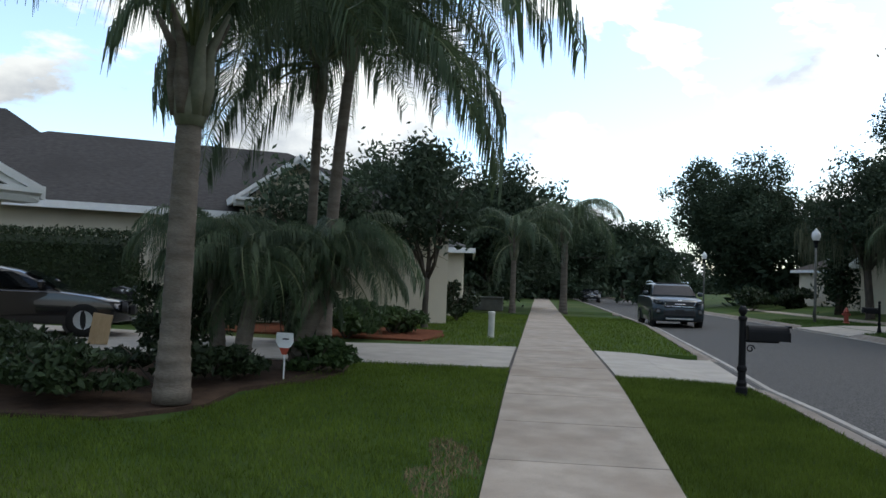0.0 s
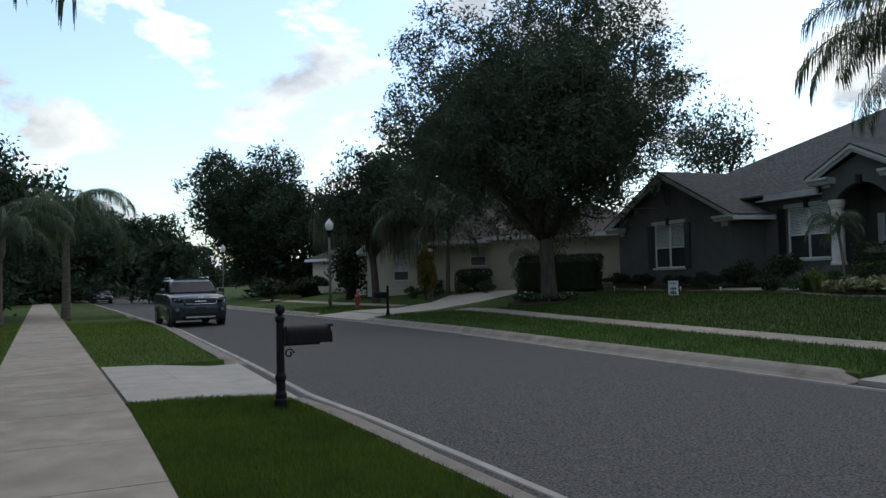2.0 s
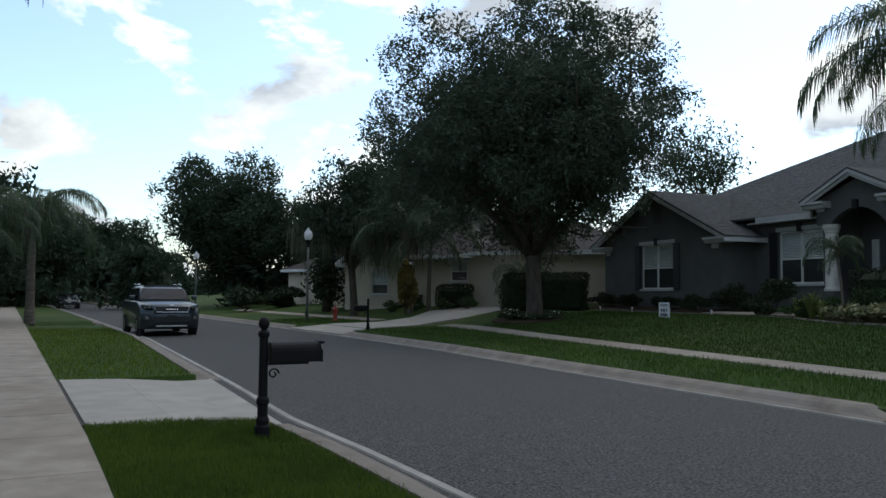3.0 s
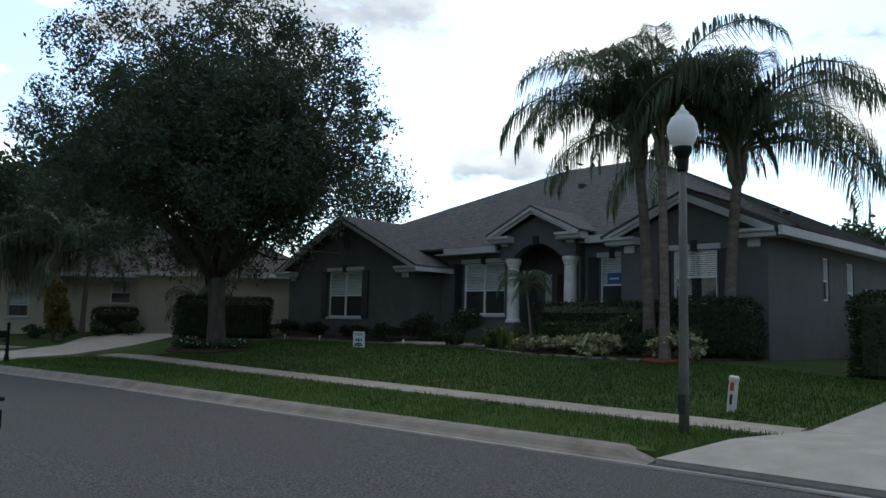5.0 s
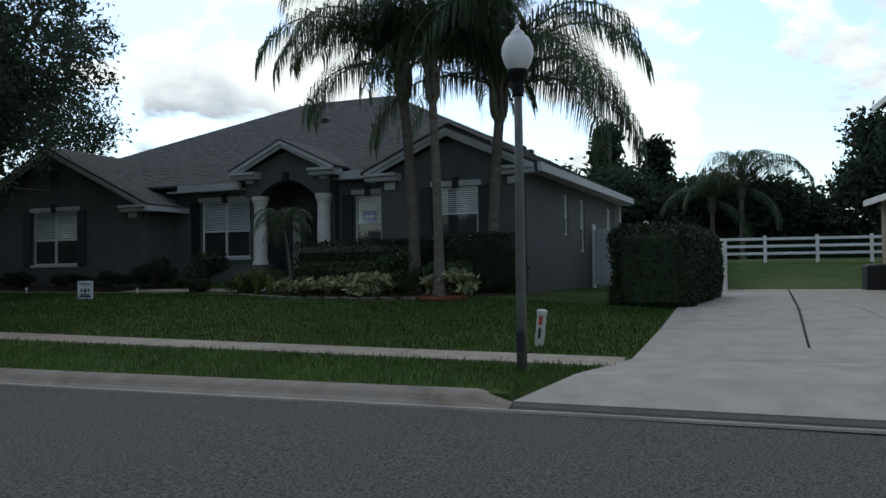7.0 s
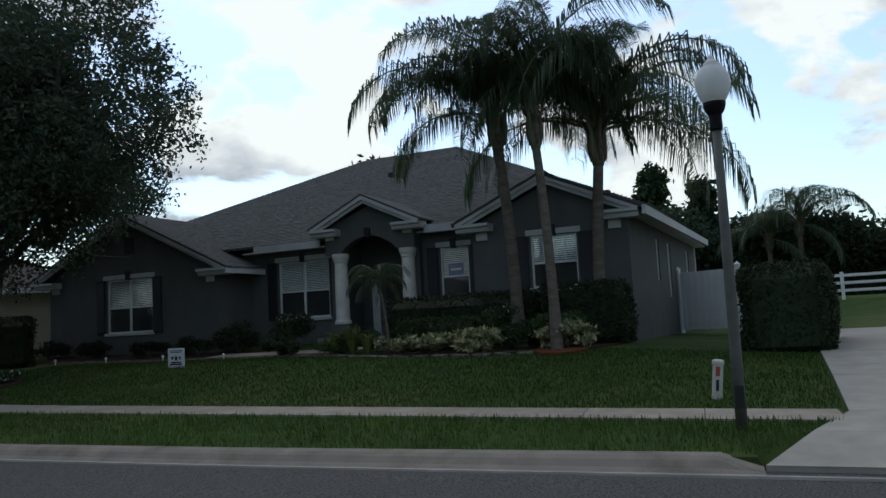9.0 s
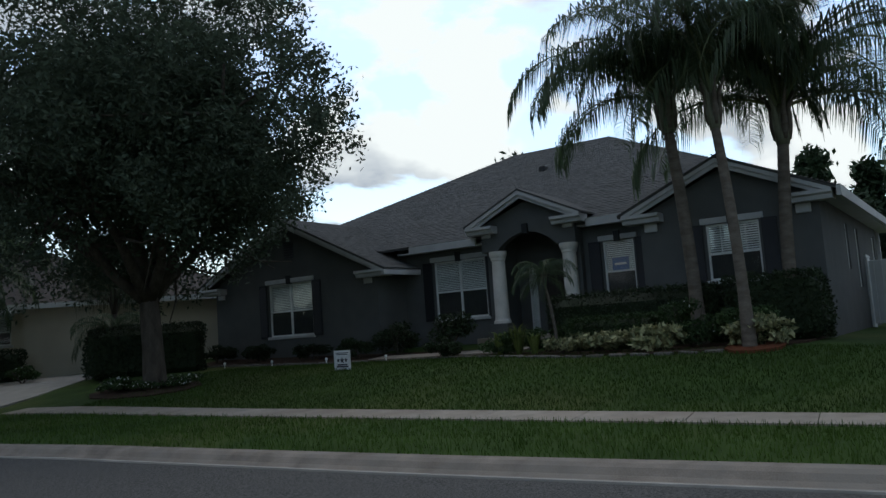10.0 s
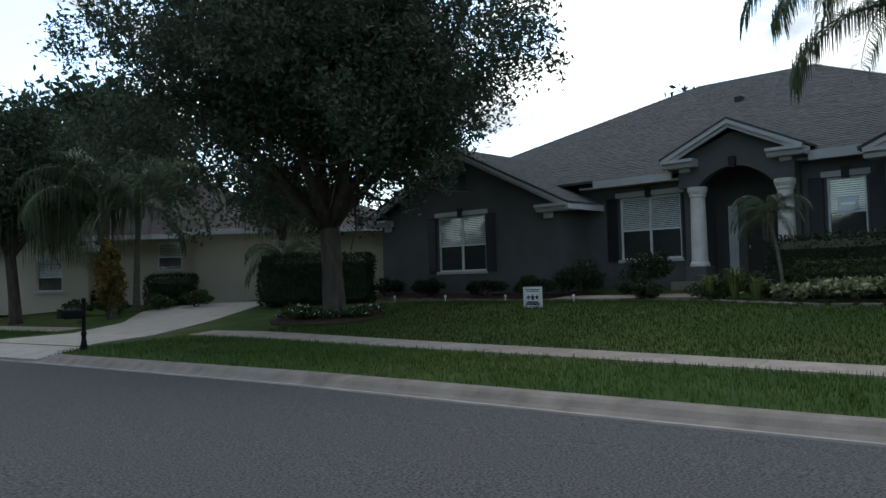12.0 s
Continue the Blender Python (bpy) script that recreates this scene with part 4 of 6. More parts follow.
def frond_mesh(length, rise, droop, seed, hang=0.6, pairs=84, leaflet=0.8, material="frond", bare=0.14):
    """A feather frond that leaves along +x, rises, then arches over; leaflets hang from both sides of the rib."""
    rng = np.random.default_rng(seed)
    s = np.linspace(0, 1, 13)
    ang = rise + (droop - rise) * s ** 1.25
    step = length / 12
    xs, zs = np.concatenate([[0], np.cumsum(np.cos(ang[:-1]) * step)]), np.concatenate([[0], np.cumsum(np.sin(ang[:-1]) * step)])
    bm = bmesh.new()
    tube(bm, [(x, 0, z) for x, z in zip(xs, zs)], [0.035 * (1 - 0.85 * k) for k in s], 4)
    rib = link_mesh("rib", bm, "rachis")
    quads = []
    for k in np.linspace(bare, 1.0, pairs):
        p = np.array([np.interp(k, s, xs), 0, np.interp(k, s, zs)])
        a = np.interp(k, s, ang)
        fwd = np.array([math.cos(a), 0, math.sin(a)])
        ln = leaflet * (0.55 + 0.6 * math.sin(math.pi * min(k * 0.9 + 0.08, 1))) * rng.uniform(0.8, 1.15)
        for side in (-1, 1):
            d1 = 0.55 * fwd + np.array([0, side * rng.uniform(0.6, 0.95), rng.uniform(-0.1, 0.35)])
            d1 /= np.linalg.norm(d1)
            d2 = d1 * (1 - hang) + np.array([0, 0, -1]) * (hang + rng.uniform(0, 0.25))
            d2 /= np.linalg.norm(d2)
            m, e = p + d1 * ln * 0.42, p + d1 * ln * 0.42 + d2 * ln * 0.6
            w = np.cross(d1, [0.1, 0.2, 1])
            w *= 0.012 / np.linalg.norm(w)
            quads += [np.stack([p - w * 0.5, p + w * 0.5, m + w, m - w]), np.stack([m - w, m + w, e + w * 0.15, e - w * 0.15])]
    return rib, card_mesh("leaflets", np.array(quads), material)


FRONDS = [frond_mesh(3.7, 1.25, -1.3, 1, 0.78), frond_mesh(3.9, 0.95, -1.5, 2, 0.85), frond_mesh(3.6, 0.5, -1.55, 3, 0.88), frond_mesh(3.1, 1.45, -0.6, 4, 0.55), frond_mesh(3.1, -0.1, -1.55, 5, 0.85), frond_mesh(3.7, 1.42, -0.95, 6, 0.6, 60, bare=0.42)]


def palm(x, y, z, trunk_h, r, fronds, seed, label, scale=1.0, lean=(0, 0), shaft=0.9, group="", droop_all=False, width=1.0, order=None):
    """A queen palm: ringed trunk, swollen green crownshaft, arching feather fronds, each with its own rib and leaflets."""
    rng = np.random.default_rng(seed)
    t = thing("palm_tree", pose(x, y, z), label, "palm", group)
    n = max(12, int(trunk_h / 0.16))
    bm = bmesh.new()
    pts, rad = [], []
    for k in range(n + 1):
        f = k / n
        rr = r * (1.22 - 0.32 * min(f * 4, 1) * 0.8 - 0.18 * f)
        for dz, dr in ((0, 1.0), (0.6, 1.0), (0.85, 1.035)):
            if k < n:
                g = (k + dz) / n
                pts.append((lean[0] * g * g, lean[1] * g * g, -0.1 + g * (trunk_h + 0.1)))
                rad.append(rr * dr)
    tube(bm, pts, rad, 14)
    part("trunk", bm, "palm_trunk", t, smooth=True)
    top = Vector((lean[0], lean[1], trunk_h))
    bm = bmesh.new()
    tube(bm, [top + Vector((0, 0, h * shaft)) for h in (-0.08, 0.1, 0.35, 0.7, 1.0)], [r * 0.9, r * 1.1, r * 1.15, r * 0.9, r * 0.5], 12)
    part("crownshaft", bm, "crownshaft", t, smooth=True)
    for k in range(7):
        a = math.tau * k / 7 + rng.uniform(-0.2, 0.2)
        bm = tube(bmesh.new(), [top + Vector((math.cos(a) * r * q, math.sin(a) * r * q, h * shaft)) for q, h in ((0.95, 0.05), (1.05, 0.4), (1.2, 0.9), (2.4, 1.35))], [r * 0.3, r * 0.55, r * 0.36, r * 0.14], 6)
        part("leaf_base", bm, "crownshaft" if k % 3 == 0 else "palm_trunk", t, smooth=True)
    for k in range(fronds):
        kind = [3, 0, 0, 1, 1, 2, 2, 4, 1, 0, 1, 2][k % 12] if not droop_all else [1, 2, 4, 2, 1, 4][k % 6]
        kind = order[k % len(order)] if order else kind
        rib, lf = FRONDS[kind]
        f = new("frond", lf)
        f.parent = t
        sc = scale * rng.uniform(0.85, 1.12)
        f.matrix_local = Matrix.Translation(top + Vector((0, 0, shaft * rng.uniform(0.75, 1.0)))) @ pose(0, 0, 0, rng.uniform(-12, 12), rng.uniform(-8, 8), math.degrees(k * 2.399 + rng.uniform(-0.25, 0.25))) @ Matrix.Diagonal((sc * width, sc * width, sc, 1))
        g = new("rib", rib)
        g.parent = f
    return t


def bush(x, y, z, rx, ry, h, n, leaf, seed, label, material="shrub", category="shrub", name="shrub", group="", flowers=0, lumps=10):
    rng = np.random.default_rng(seed)
    t = thing(name, pose(x, y, z), label, category, group)
    bm = bmesh.new()
    for k in range(7):
        a = rng.uniform(0, math.tau)
        limb(bm, rng, (0, 0, -0.05), (math.cos(a) * rx * 0.6, math.sin(a) * ry * 0.6, h * 0.8), 0.02, 0.006, 2, seg=4)
    part("stem", bm, "bark", t)
    pts = lumpy(rng, n, (0, 0, h * 0.5), (rx, ry, h * 0.52), lumps, hollow=0.2, flat=-0.9)
    pts[:, 2] = np.maximum(pts[:, 2], 0.03)
    ob = new("foliage", card_mesh("foliage", leaves(rng, pts, leaf), material))
    ob.parent = t
    if flowers:
        f = pts[rng.integers(0, n, flowers)]
        f = (f - [0, 0, h * 0.5]) * 1.04 + [0, 0, h * 0.53]
        ob = new("flowers", card_mesh("flowers", np.concatenate([leaves(rng, f, 0.035), leaves(rng, f, 0.035)]), "flower"))
        tagged(ob, kind="stuff")
        ob.parent = t
    return t


def clipped_hedge(m, sx, sy, h, n, leaf, seed, label, round_=0.25, material="hedge", name="hedge", group=""):
    """A clipped block of leaves: a dense leafy skin, rounded at its edges, over a dark core of twigs."""
    rng = np.random.default_rng(seed)
    t = thing(name, m, label, "hedge", group)
    core = boxed(-sx / 2 + 0.12, sx / 2 - 0.12, -sy / 2 + 0.12, sy / 2 - 0.12, -0.05, h - 0.12, bevel=min(round_, 0.2, sx / 3, sy / 3, h / 3))
    part("core", core, "hedge", t)
    area = np.array([sy * h, sy * h, sx * h, sx * h, sx * sy])
    face = rng.choice(5, n, p=area / area.sum())
    u, v, w = rng.uniform(-1, 1, n), rng.uniform(0, 1, n), rng.uniform(-1, 1, n)
    x = np.where(face == 0, -1, np.where(face == 1, 1, u))
    y = np.where(face == 2, -1, np.where(face == 3, 1, np.where(face < 2, u, w)))
    zz = np.where(face == 4, 1, v)
    p = np.stack([x * sx / 2, y * sy / 2, zz * h], 1)
    # round the upper and upright edges
    lim = np.array([sx / 2 - round_, sy / 2 - round_, h - round_])
    q = np.clip(p, [-lim[0], -lim[1], 0], lim)
    d = p - q
    ln = np.linalg.norm(d, axis=1)[:, None]
    p = np.where(ln > 1e-6, q + d / np.maximum(ln, 1e-6) * np.minimum(ln, round_), p)
    p += rng.normal(size=p.shape) * 0.035 - (p - [0, 0, h / 2]) * rng.uniform(0, 0.06, (n, 1))
    p += 0.05 * np.sin(p[:, [1, 2, 0]] * 3.1 + seed)
    p[:, 2] = np.maximum(p[:, 2], 0.02)
    ob = new("foliage", card_mesh("foliage", leaves(rng, p, leaf), material))
    ob.parent = t
    return t


gz = ground_z
H2W = pose(22.25, 8.86, -0.03, 0, 0, -6.28)


def at_house(v, u):
    p = H2W @ Vector((v, u, 0))
    return p.x, p.y, gz(p.x, p.y)


# The large oak between the two houses across the road.
broad_tree(17.8, 26.0, gz(17.8, 26.0), 2.6, 0.29, (-0.2, 0.05, 7.1), (6.7, 6.7, 5.25), 230000, 0.08, 11, "large live oak with a broad dark crown on the lawn", lumps=110, fork=7, per=26, spread=0.17, flat=-0.84, power=2.0, sprays=50)
# Queen palms in front of the dark house.
palm(18.9, 10.35, gz(18.9, 10.35), 4.8, 0.125, 20, 21, "slender queen palm with arching fronds rising from red mulch", 1.2, (0.6, 0.3), 0.8, "palms before the dark house", order=(5, 5, 3, 5, 5, 3, 0, 5, 5, 0))
palm(21.2, 11.7, gz(21.2, 11.7), 5.2, 0.165, 28, 22, "queen palm with a swollen crownshaft and drooping fronds", 1.16, (-0.1, 0.25), 0.9, "palms before the dark house", order=(3, 0, 1, 0, 3, 1, 2, 0, 1, 3, 1, 2))
palm(21.5, 9.65, gz(21.5, 9.65), 4.6, 0.165, 28, 23, "queen palm with a swollen crownshaft and drooping fronds", 1.28, (0.15, -0.2), 0.9, "palms before the dark house", order=(3, 0, 1, 0, 3, 1, 2, 0, 1, 0, 1, 2))
# Palm in the near bed, and two behind it.
palm(-4.25, 5.95, 0, 2.95, 0.168, 15, 24, "thick-trunked queen palm in a planting bed", 1.15, (0.07, -0.05), 0.85, "palms of the near yard", order=(0, 3, 1, 0, 0, 1, 3, 2))
palm(-4.6, 12.1, 0, 4.5, 0.105, 20, 25, "tall slim queen palm behind the shrubs", 1.1, (0.05, 0.0), 0.9, "palms of the near yard", order=(0, 1, 2, 1, 3, 2, 1, 4))
palm(-4.05, 11.3, 0, 5.0, 0.12, 30, 26, "tall slim queen palm with long hanging fronds", 1.28, (0.3, -0.1), 0.9, "palms of the near yard", order=(0, 1, 2, 1, 2, 3, 1, 2, 4, 1))
# Bushy date palms beside the driveway.
palm(-4.35, 8.2, 0, 1.0, 0.13, 46, 27, "short bushy date palm beside the driveway", 0.42, (0.1, 0.1), 0.35, "date palms")
palm(-3.75, 8.75, 0, 1.15, 0.13, 46, 28, "short leaning date palm beside the driveway", 0.42, (0.45, 0.2), 0.35, "date palms")
palm(-5.0, 9.0, 0, 1.25, 0.12, 44, 29, "short bushy date palm beside the driveway", 0.42, (-0.2, 0.1), 0.35, "date palms")

# Trees along the street ahead.
street = [
    (-3.5, 46, 2.0, (4.8, 4.2, 4.4), 4.8, 22000, 31, "broad dark oak over the sidewalk"),
    (-8.5, 43, 2.0, (4.8, 4.5, 4.4), 5.0, 20000, 32, "broad dark oak over the front yards"),
    (-14, 50, 2.4, (5.5, 5.0, 4.0), 6.0, 12000, 33, "dark oak behind the front yards"),
    (17.6, 71, 2.4, (8.3, 6.8, 6.2), 6.9, 56000, 34, "large rounded oak beyond the lamps"),
    (24.5, 64, 2.2, (5.6, 5.2, 4.4), 5.2, 16000, 35, "dark oak beside a far house"),
    (2.5, 88, 2.0, (7, 6, 5.4), 5.6, 16000, 36, "far oak at the end of the street"),
    (-6, 84, 2.0, (8, 6, 5.6), 5.6, 16000, 37, "far oak at the end of the street"),
    (12, 118, 2.0, (10, 6, 6.4), 6.2, 16000, 38, "far oak at the end of the street"),
    (4, 135, 2.0, (13, 6, 6.6), 6.2, 16000, 30, "far oak at the end of the street"),
]
for x, y, th, r, cz, n, sd, lab in street:
    broad_tree(x, y, gz(x, y), th, 0.26, (0, 0, cz), r, int(n * 1.7), 0.17 if y < 75 else 0.3, sd, lab, "leaf2", lumps=80, group="street trees", per=12, spread=0.3, flat=-0.95, sprays=36)
palm(0.95, 40.5, 0, 3.7, 0.2, 24, 41, "queen palm at the edge of the sidewalk far ahead", 1.0, (0, 0.1), 0.9, "street palms")
palm(-1.6, 36.5, 0, 2.6, 0.15, 14, 42, "small queen palm in a far front yard", 1.0, (0, 0.1), 0.9, "street palms")
# Crape myrtle behind the near palms.
broad_tree(-3.6, 20.5, 0, 1.6, 0.09, (0, 0, 3.7), (1.9, 1.8, 1.9), 5200, 0.11, 43, "small open crape myrtle beside the driveway", "leaf2", lumps=14, fork=6, name="crape_myrtle", per=7, spread=0.22)
broad_tree(-6.6, 19.0, 0, 1.4, 0.09, (0, 0, 3.2), (1.8, 1.8, 1.8), 4200, 0.11, 44, "small open crape myrtle in the front bed", "leaf2", lumps=14, fork=6, name="crape_myrtle", per=7, spread=0.22)
# Trees round the beige house and behind the roofs.
broad_tree(24.0, 47.5, 0.8, 3.0, 0.3, (0, 0, 7.4), (5.5, 5, 3.8), 12000, 0.24, 45, "tall oak behind the beige house", "leaf2", lumps=18, group="trees behind the houses", per=8, spread=0.4)
broad_tree(45.0, 43.4, 1.0, 5.5, 0.25, (0, 0, 10.2), (3.6, 3.6, 3.4), 5200, 0.15, 46, "tall sparse tree hung with moss behind the roof", "leaf2", lumps=13, group="trees behind the houses", per=9, spread=0.45)
broad_tree(44, 24, 1.0, 4.0, 0.25, (0, 0, 7.2), (3.0, 3.0, 2.6), 4000, 0.24, 47, "round tree behind the shingle roof", "leaf2", lumps=10, group="trees behind the houses", per=9, spread=0.4)
palm(17.6, 36.3, gz(17.6, 36.3), 3.0, 0.12, 16, 48, "queen palm with yellowing lower fronds in the neighbour's bed", 1.05, (-0.2, 0.2), 0.8, "neighbour palms")
palm(18.9, 36.9, gz(18.9, 36.9), 3.3, 0.12, 15, 49, "queen palm in the neighbour's bed", 1.05, (0.2, 0.1), 0.8, "neighbour palms")
palm(20.6, 30.6, gz(20.6, 30.6), 1.1, 0.1, 14, 50, "small date palm leaning beside the neighbour's driveway", 0.5, (-0.2, 0.1), 0.3, "neighbour palms")
# Woods behind the back fence.
conifer(66, 10.2, 1.2, 11.2, 3.6, 7000, 0.34, 51, "tall dark conifer behind the back yard")
conifer(70, 6.4, 1.2, 10.2, 3.4, 6500, 0.34, 52, "dark conifer behind the back yard")
palm(57, 0.8, 1.2, 4.6, 0.2, 16, 53, "queen palm beyond the white rail fence", 1.35, (0, 0), 0.9, "palms beyond the fence")
palm(58, 2.6, 1.2, 3.8, 0.2, 14, 54, "queen palm beyond the white rail fence", 1.25, (0, 0), 0.9, "palms beyond the fence")
for i, (x, y, r, cz) in enumerate([(62, 9, (4, 4.5, 2.8), 4.6), (62, 3.5, (4, 4, 2.4), 4.2), (60, -1.5, (3.5, 4, 2.2), 3.7), (62, 15, (4, 5, 3.2), 5.0), (60, 21, (5, 5, 3.2), 5.0)]):
    broad_tree(x, y, 1.2, 1.6, 0.2, (0, 0, cz), r, 13000, 0.24, 60 + i, "dense dark tree beyond the white rail fence", "leaf2", lumps=26, group="trees beyond the fence", per=8, spread=0.4)
broad_tree(56, -7.2, 1.2, 2.6, 0.24, (0, 0, 5.8), (3.6, 3.2, 4.4), 9000, 0.24, 66, "tall bushy tree beside the two-storey house", "leaf2", lumps=18, group="trees beyond the fence", per=8, spread=0.36)

# Hedges and beds of the dark house.
clipped_hedge(pose(22.3, 5.1, gz(20, 5.3) - 0.05, 0, 0, -8.4), 6.6, 1.85, 1.9, 26000, 0.045, 71, "tall clipped green hedge block beside the driveway", 0.3)
x, y, z = at_house(-0.95, 1.0)
clipped_hedge(pose(x, y, z, 0, 0, -6.28), 1.1, 2.2, 1.5, 6500, 0.045, 72, "clipped dark hedge at the corner of the dark house", 0.2, group="foundation hedges")
x, y, z = at_house(-0.75, 4.5)
clipped_hedge(pose(x, y, z, 0, 0, -6.28), 0.9, 4.6, 1.4, 8000, 0.045, 73, "long clipped dark hedge under the windows", 0.2, group="foundation hedges")
x, y, z = at_house(-1.9, 4.6)
clipped_hedge(pose(x, y, z, 0, 0, -6.28), 0.8, 2.4, 0.85, 6000, 0.045, 74, "low clipped hedge with paler leaves", 0.15, material="shrub", group="foundation hedges")
for v, u, rx, ry, h, n, sd, mt, lab, fl in (
    (-2.4, 2.6, 0.8, 1.0, 1.15, 3000, 81, "shrub", "flowering green shrub among the palms", 30),
    (-2.2, 1.2, 0.7, 0.8, 1.0, 2400, 82, "shrub", "flowering green shrub among the palms", 30),
    (-3.1, 4.6, 0.5, 0.8, 0.55, 750, 83, "variegated", "yellow-variegated shrub at the lawn's edge", 0),
    (-3.2, 3.2, 0.5, 0.8, 0.6, 800, 84, "variegated", "yellow-variegated shrub at the lawn's edge", 0),
    (-3.1, 1.0, 0.55, 0.75, 0.65, 850, 85, "variegated", "yellow-variegated shrub at the lawn's edge", 0),
    (-3.0, 5.5, 0.4, 0.5, 0.45, 450, 95, "variegated", "yellow-variegated shrub at the lawn's edge", 0),
    (-1.6, 6.6, 0.6, 0.9, 0.75, 2200, 86, "shrub", "rounded green shrub beside the porch", 0),
    (-2.0, 7.8, 0.55, 0.8, 0.7, 1800, 87, "shrub", "loose green shrub beside the porch", 0),
    (-0.6, 10.3, 0.6, 0.9, 1.25, 2600, 88, "hedge", "dark shrub under the front window", 0),
    (-0.4, 12.4, 0.7, 1.0, 1.2, 3000, 89, "hedge", "dark shrub under the front window", 0),
    (-1.7, 9.8, 0.5, 0.65, 0.7, 2000, 90, "hedge", "clipped round dark shrub in the bed", 0),
    (-1.1, 13.5, 0.55, 0.8, 0.75, 2200, 91, "hedge", "clipped round dark shrub in the bed", 0),
    (-0.9, 15.6, 0.5, 0.7, 0.65, 1800, 92, "hedge", "clipped round dark shrub in the bed", 0),
    (-0.8, 18.2, 0.5, 0.7, 0.65, 1800, 93, "hedge", "clipped round dark shrub in the bed", 0),
    (-0.8, 20.3, 0.6, 0.9, 0.8, 2200, 94, "hedge", "dark shrub at the corner of the garage wing", 0),
):
    x, y, z = at_house(v, u)
    bush(x, y, z, rx, ry, h, n, 0.05 if mt != "variegated" else 0.11, sd, lab, mt, group="shrubs of the dark house", flowers=fl)
x, y, z = at_house(-2.3, 6.0)
palm(x, y, z, 1.75, 0.045, 18, 96, "small slender palm beside the porch", 0.3, (0.1, 0.25), 0.25, order=(0, 1, 2, 1, 2, 4))


def strap_plant(x, y, z, h, n, seed, label):
    """A clump of long arching strap leaves from one root."""
    rng = np.random.default_rng(seed)
    t = thing("lily_clump", pose(x, y, z), label, "plant", "strap-leaved plants")
    quads = []
    for k in range(n):
        a, ln, tip = rng.uniform(0, math.tau), h * rng.uniform(0.7, 1.25), rng.uniform(0.4, 1.0)
        d, w = np.array([math.cos(a), math.sin(a), 0]), np.array([-math.sin(a), math.cos(a), 0]) * 0.02
        p = [np.array([0, 0, 0.0]) + d * 0.06, d * ln * 0.3 * tip + [0, 0, ln * 0.75], d * ln * 0.75 * tip + [0, 0, ln * (1.0 - 0.3 * tip)]]
        quads += [np.stack([p[0] - w, p[0] + w, p[1] + w, p[1] - w]), np.stack([p[1] - w, p[1] + w, p[2] + w * 0.2, p[2] - w * 0.2])]
    ob = new("leaves", card_mesh("leaves", np.array(quads), "strap"))
    ob.parent = t


for k, (v, u, h) in enumerate(((-2.3, 7.1, 0.8), (-2.15, 7.75, 0.65), (-2.6, 6.5, 0.6))):
    x, y, z = at_house(v, u)
    strap_plant(x, y, z, h, 46, 300 + k, "clump of yellow-green strap leaves beside the porch")
bush(17.6, 25.5, gz(17.6, 25.5), 0.7, 1.5, 0.42, 2200, 0.05, 97, "low flowering shrub round the oak's foot", "shrub", flowers=160, group="flower beds")
bush(17.3, 27.0, gz(17.3, 27.0), 0.6, 1.0, 0.42, 1500, 0.05, 98, "low flowering shrub round the oak's foot", "shrub", flowers=90, group="flower beds")
# Hedges of the neighbours.
clipped_hedge(pose(21.0, 29.8, gz(21.0, 29.8), 0, 0, 45), 1.4, 3.8, 1.65, 8000, 0.05, 75, "tall dark hedge before the beige garage", 0.25, group="neighbour hedges")
clipped_hedge(pose(20.6, 37.2, gz(20.6, 37), 0, 0, 40), 0.9, 1.9, 1.15, 3500, 0.05, 76, "clipped dark hedge under the window", 0.2, group="neighbour hedges")
clipped_hedge(pose(19.2, 43.0, gz(19.2, 43), 0, 0, 40), 0.9, 5.0, 0.7, 4500, 0.05, 77, "low clipped hedge of the far yard", 0.15, group="neighbour hedges")
conifer(16.8, 46, 0.5, 3.6, 1.1, 3000, 0.14, 55, "small pointed evergreen by the far driveway")
for i, (x, y) in enumerate([(19.3, 36.2), (18.4, 37.6), (17.8, 39.0), (20.0, 34.9)]):
    bush(x, y, gz(x, y), 0.6, 0.8, 0.6, 1300, 0.06, 101 + i, "low flowering shrub in the neighbour's bed", "shrub", flowers=25, group="neighbour shrubs")
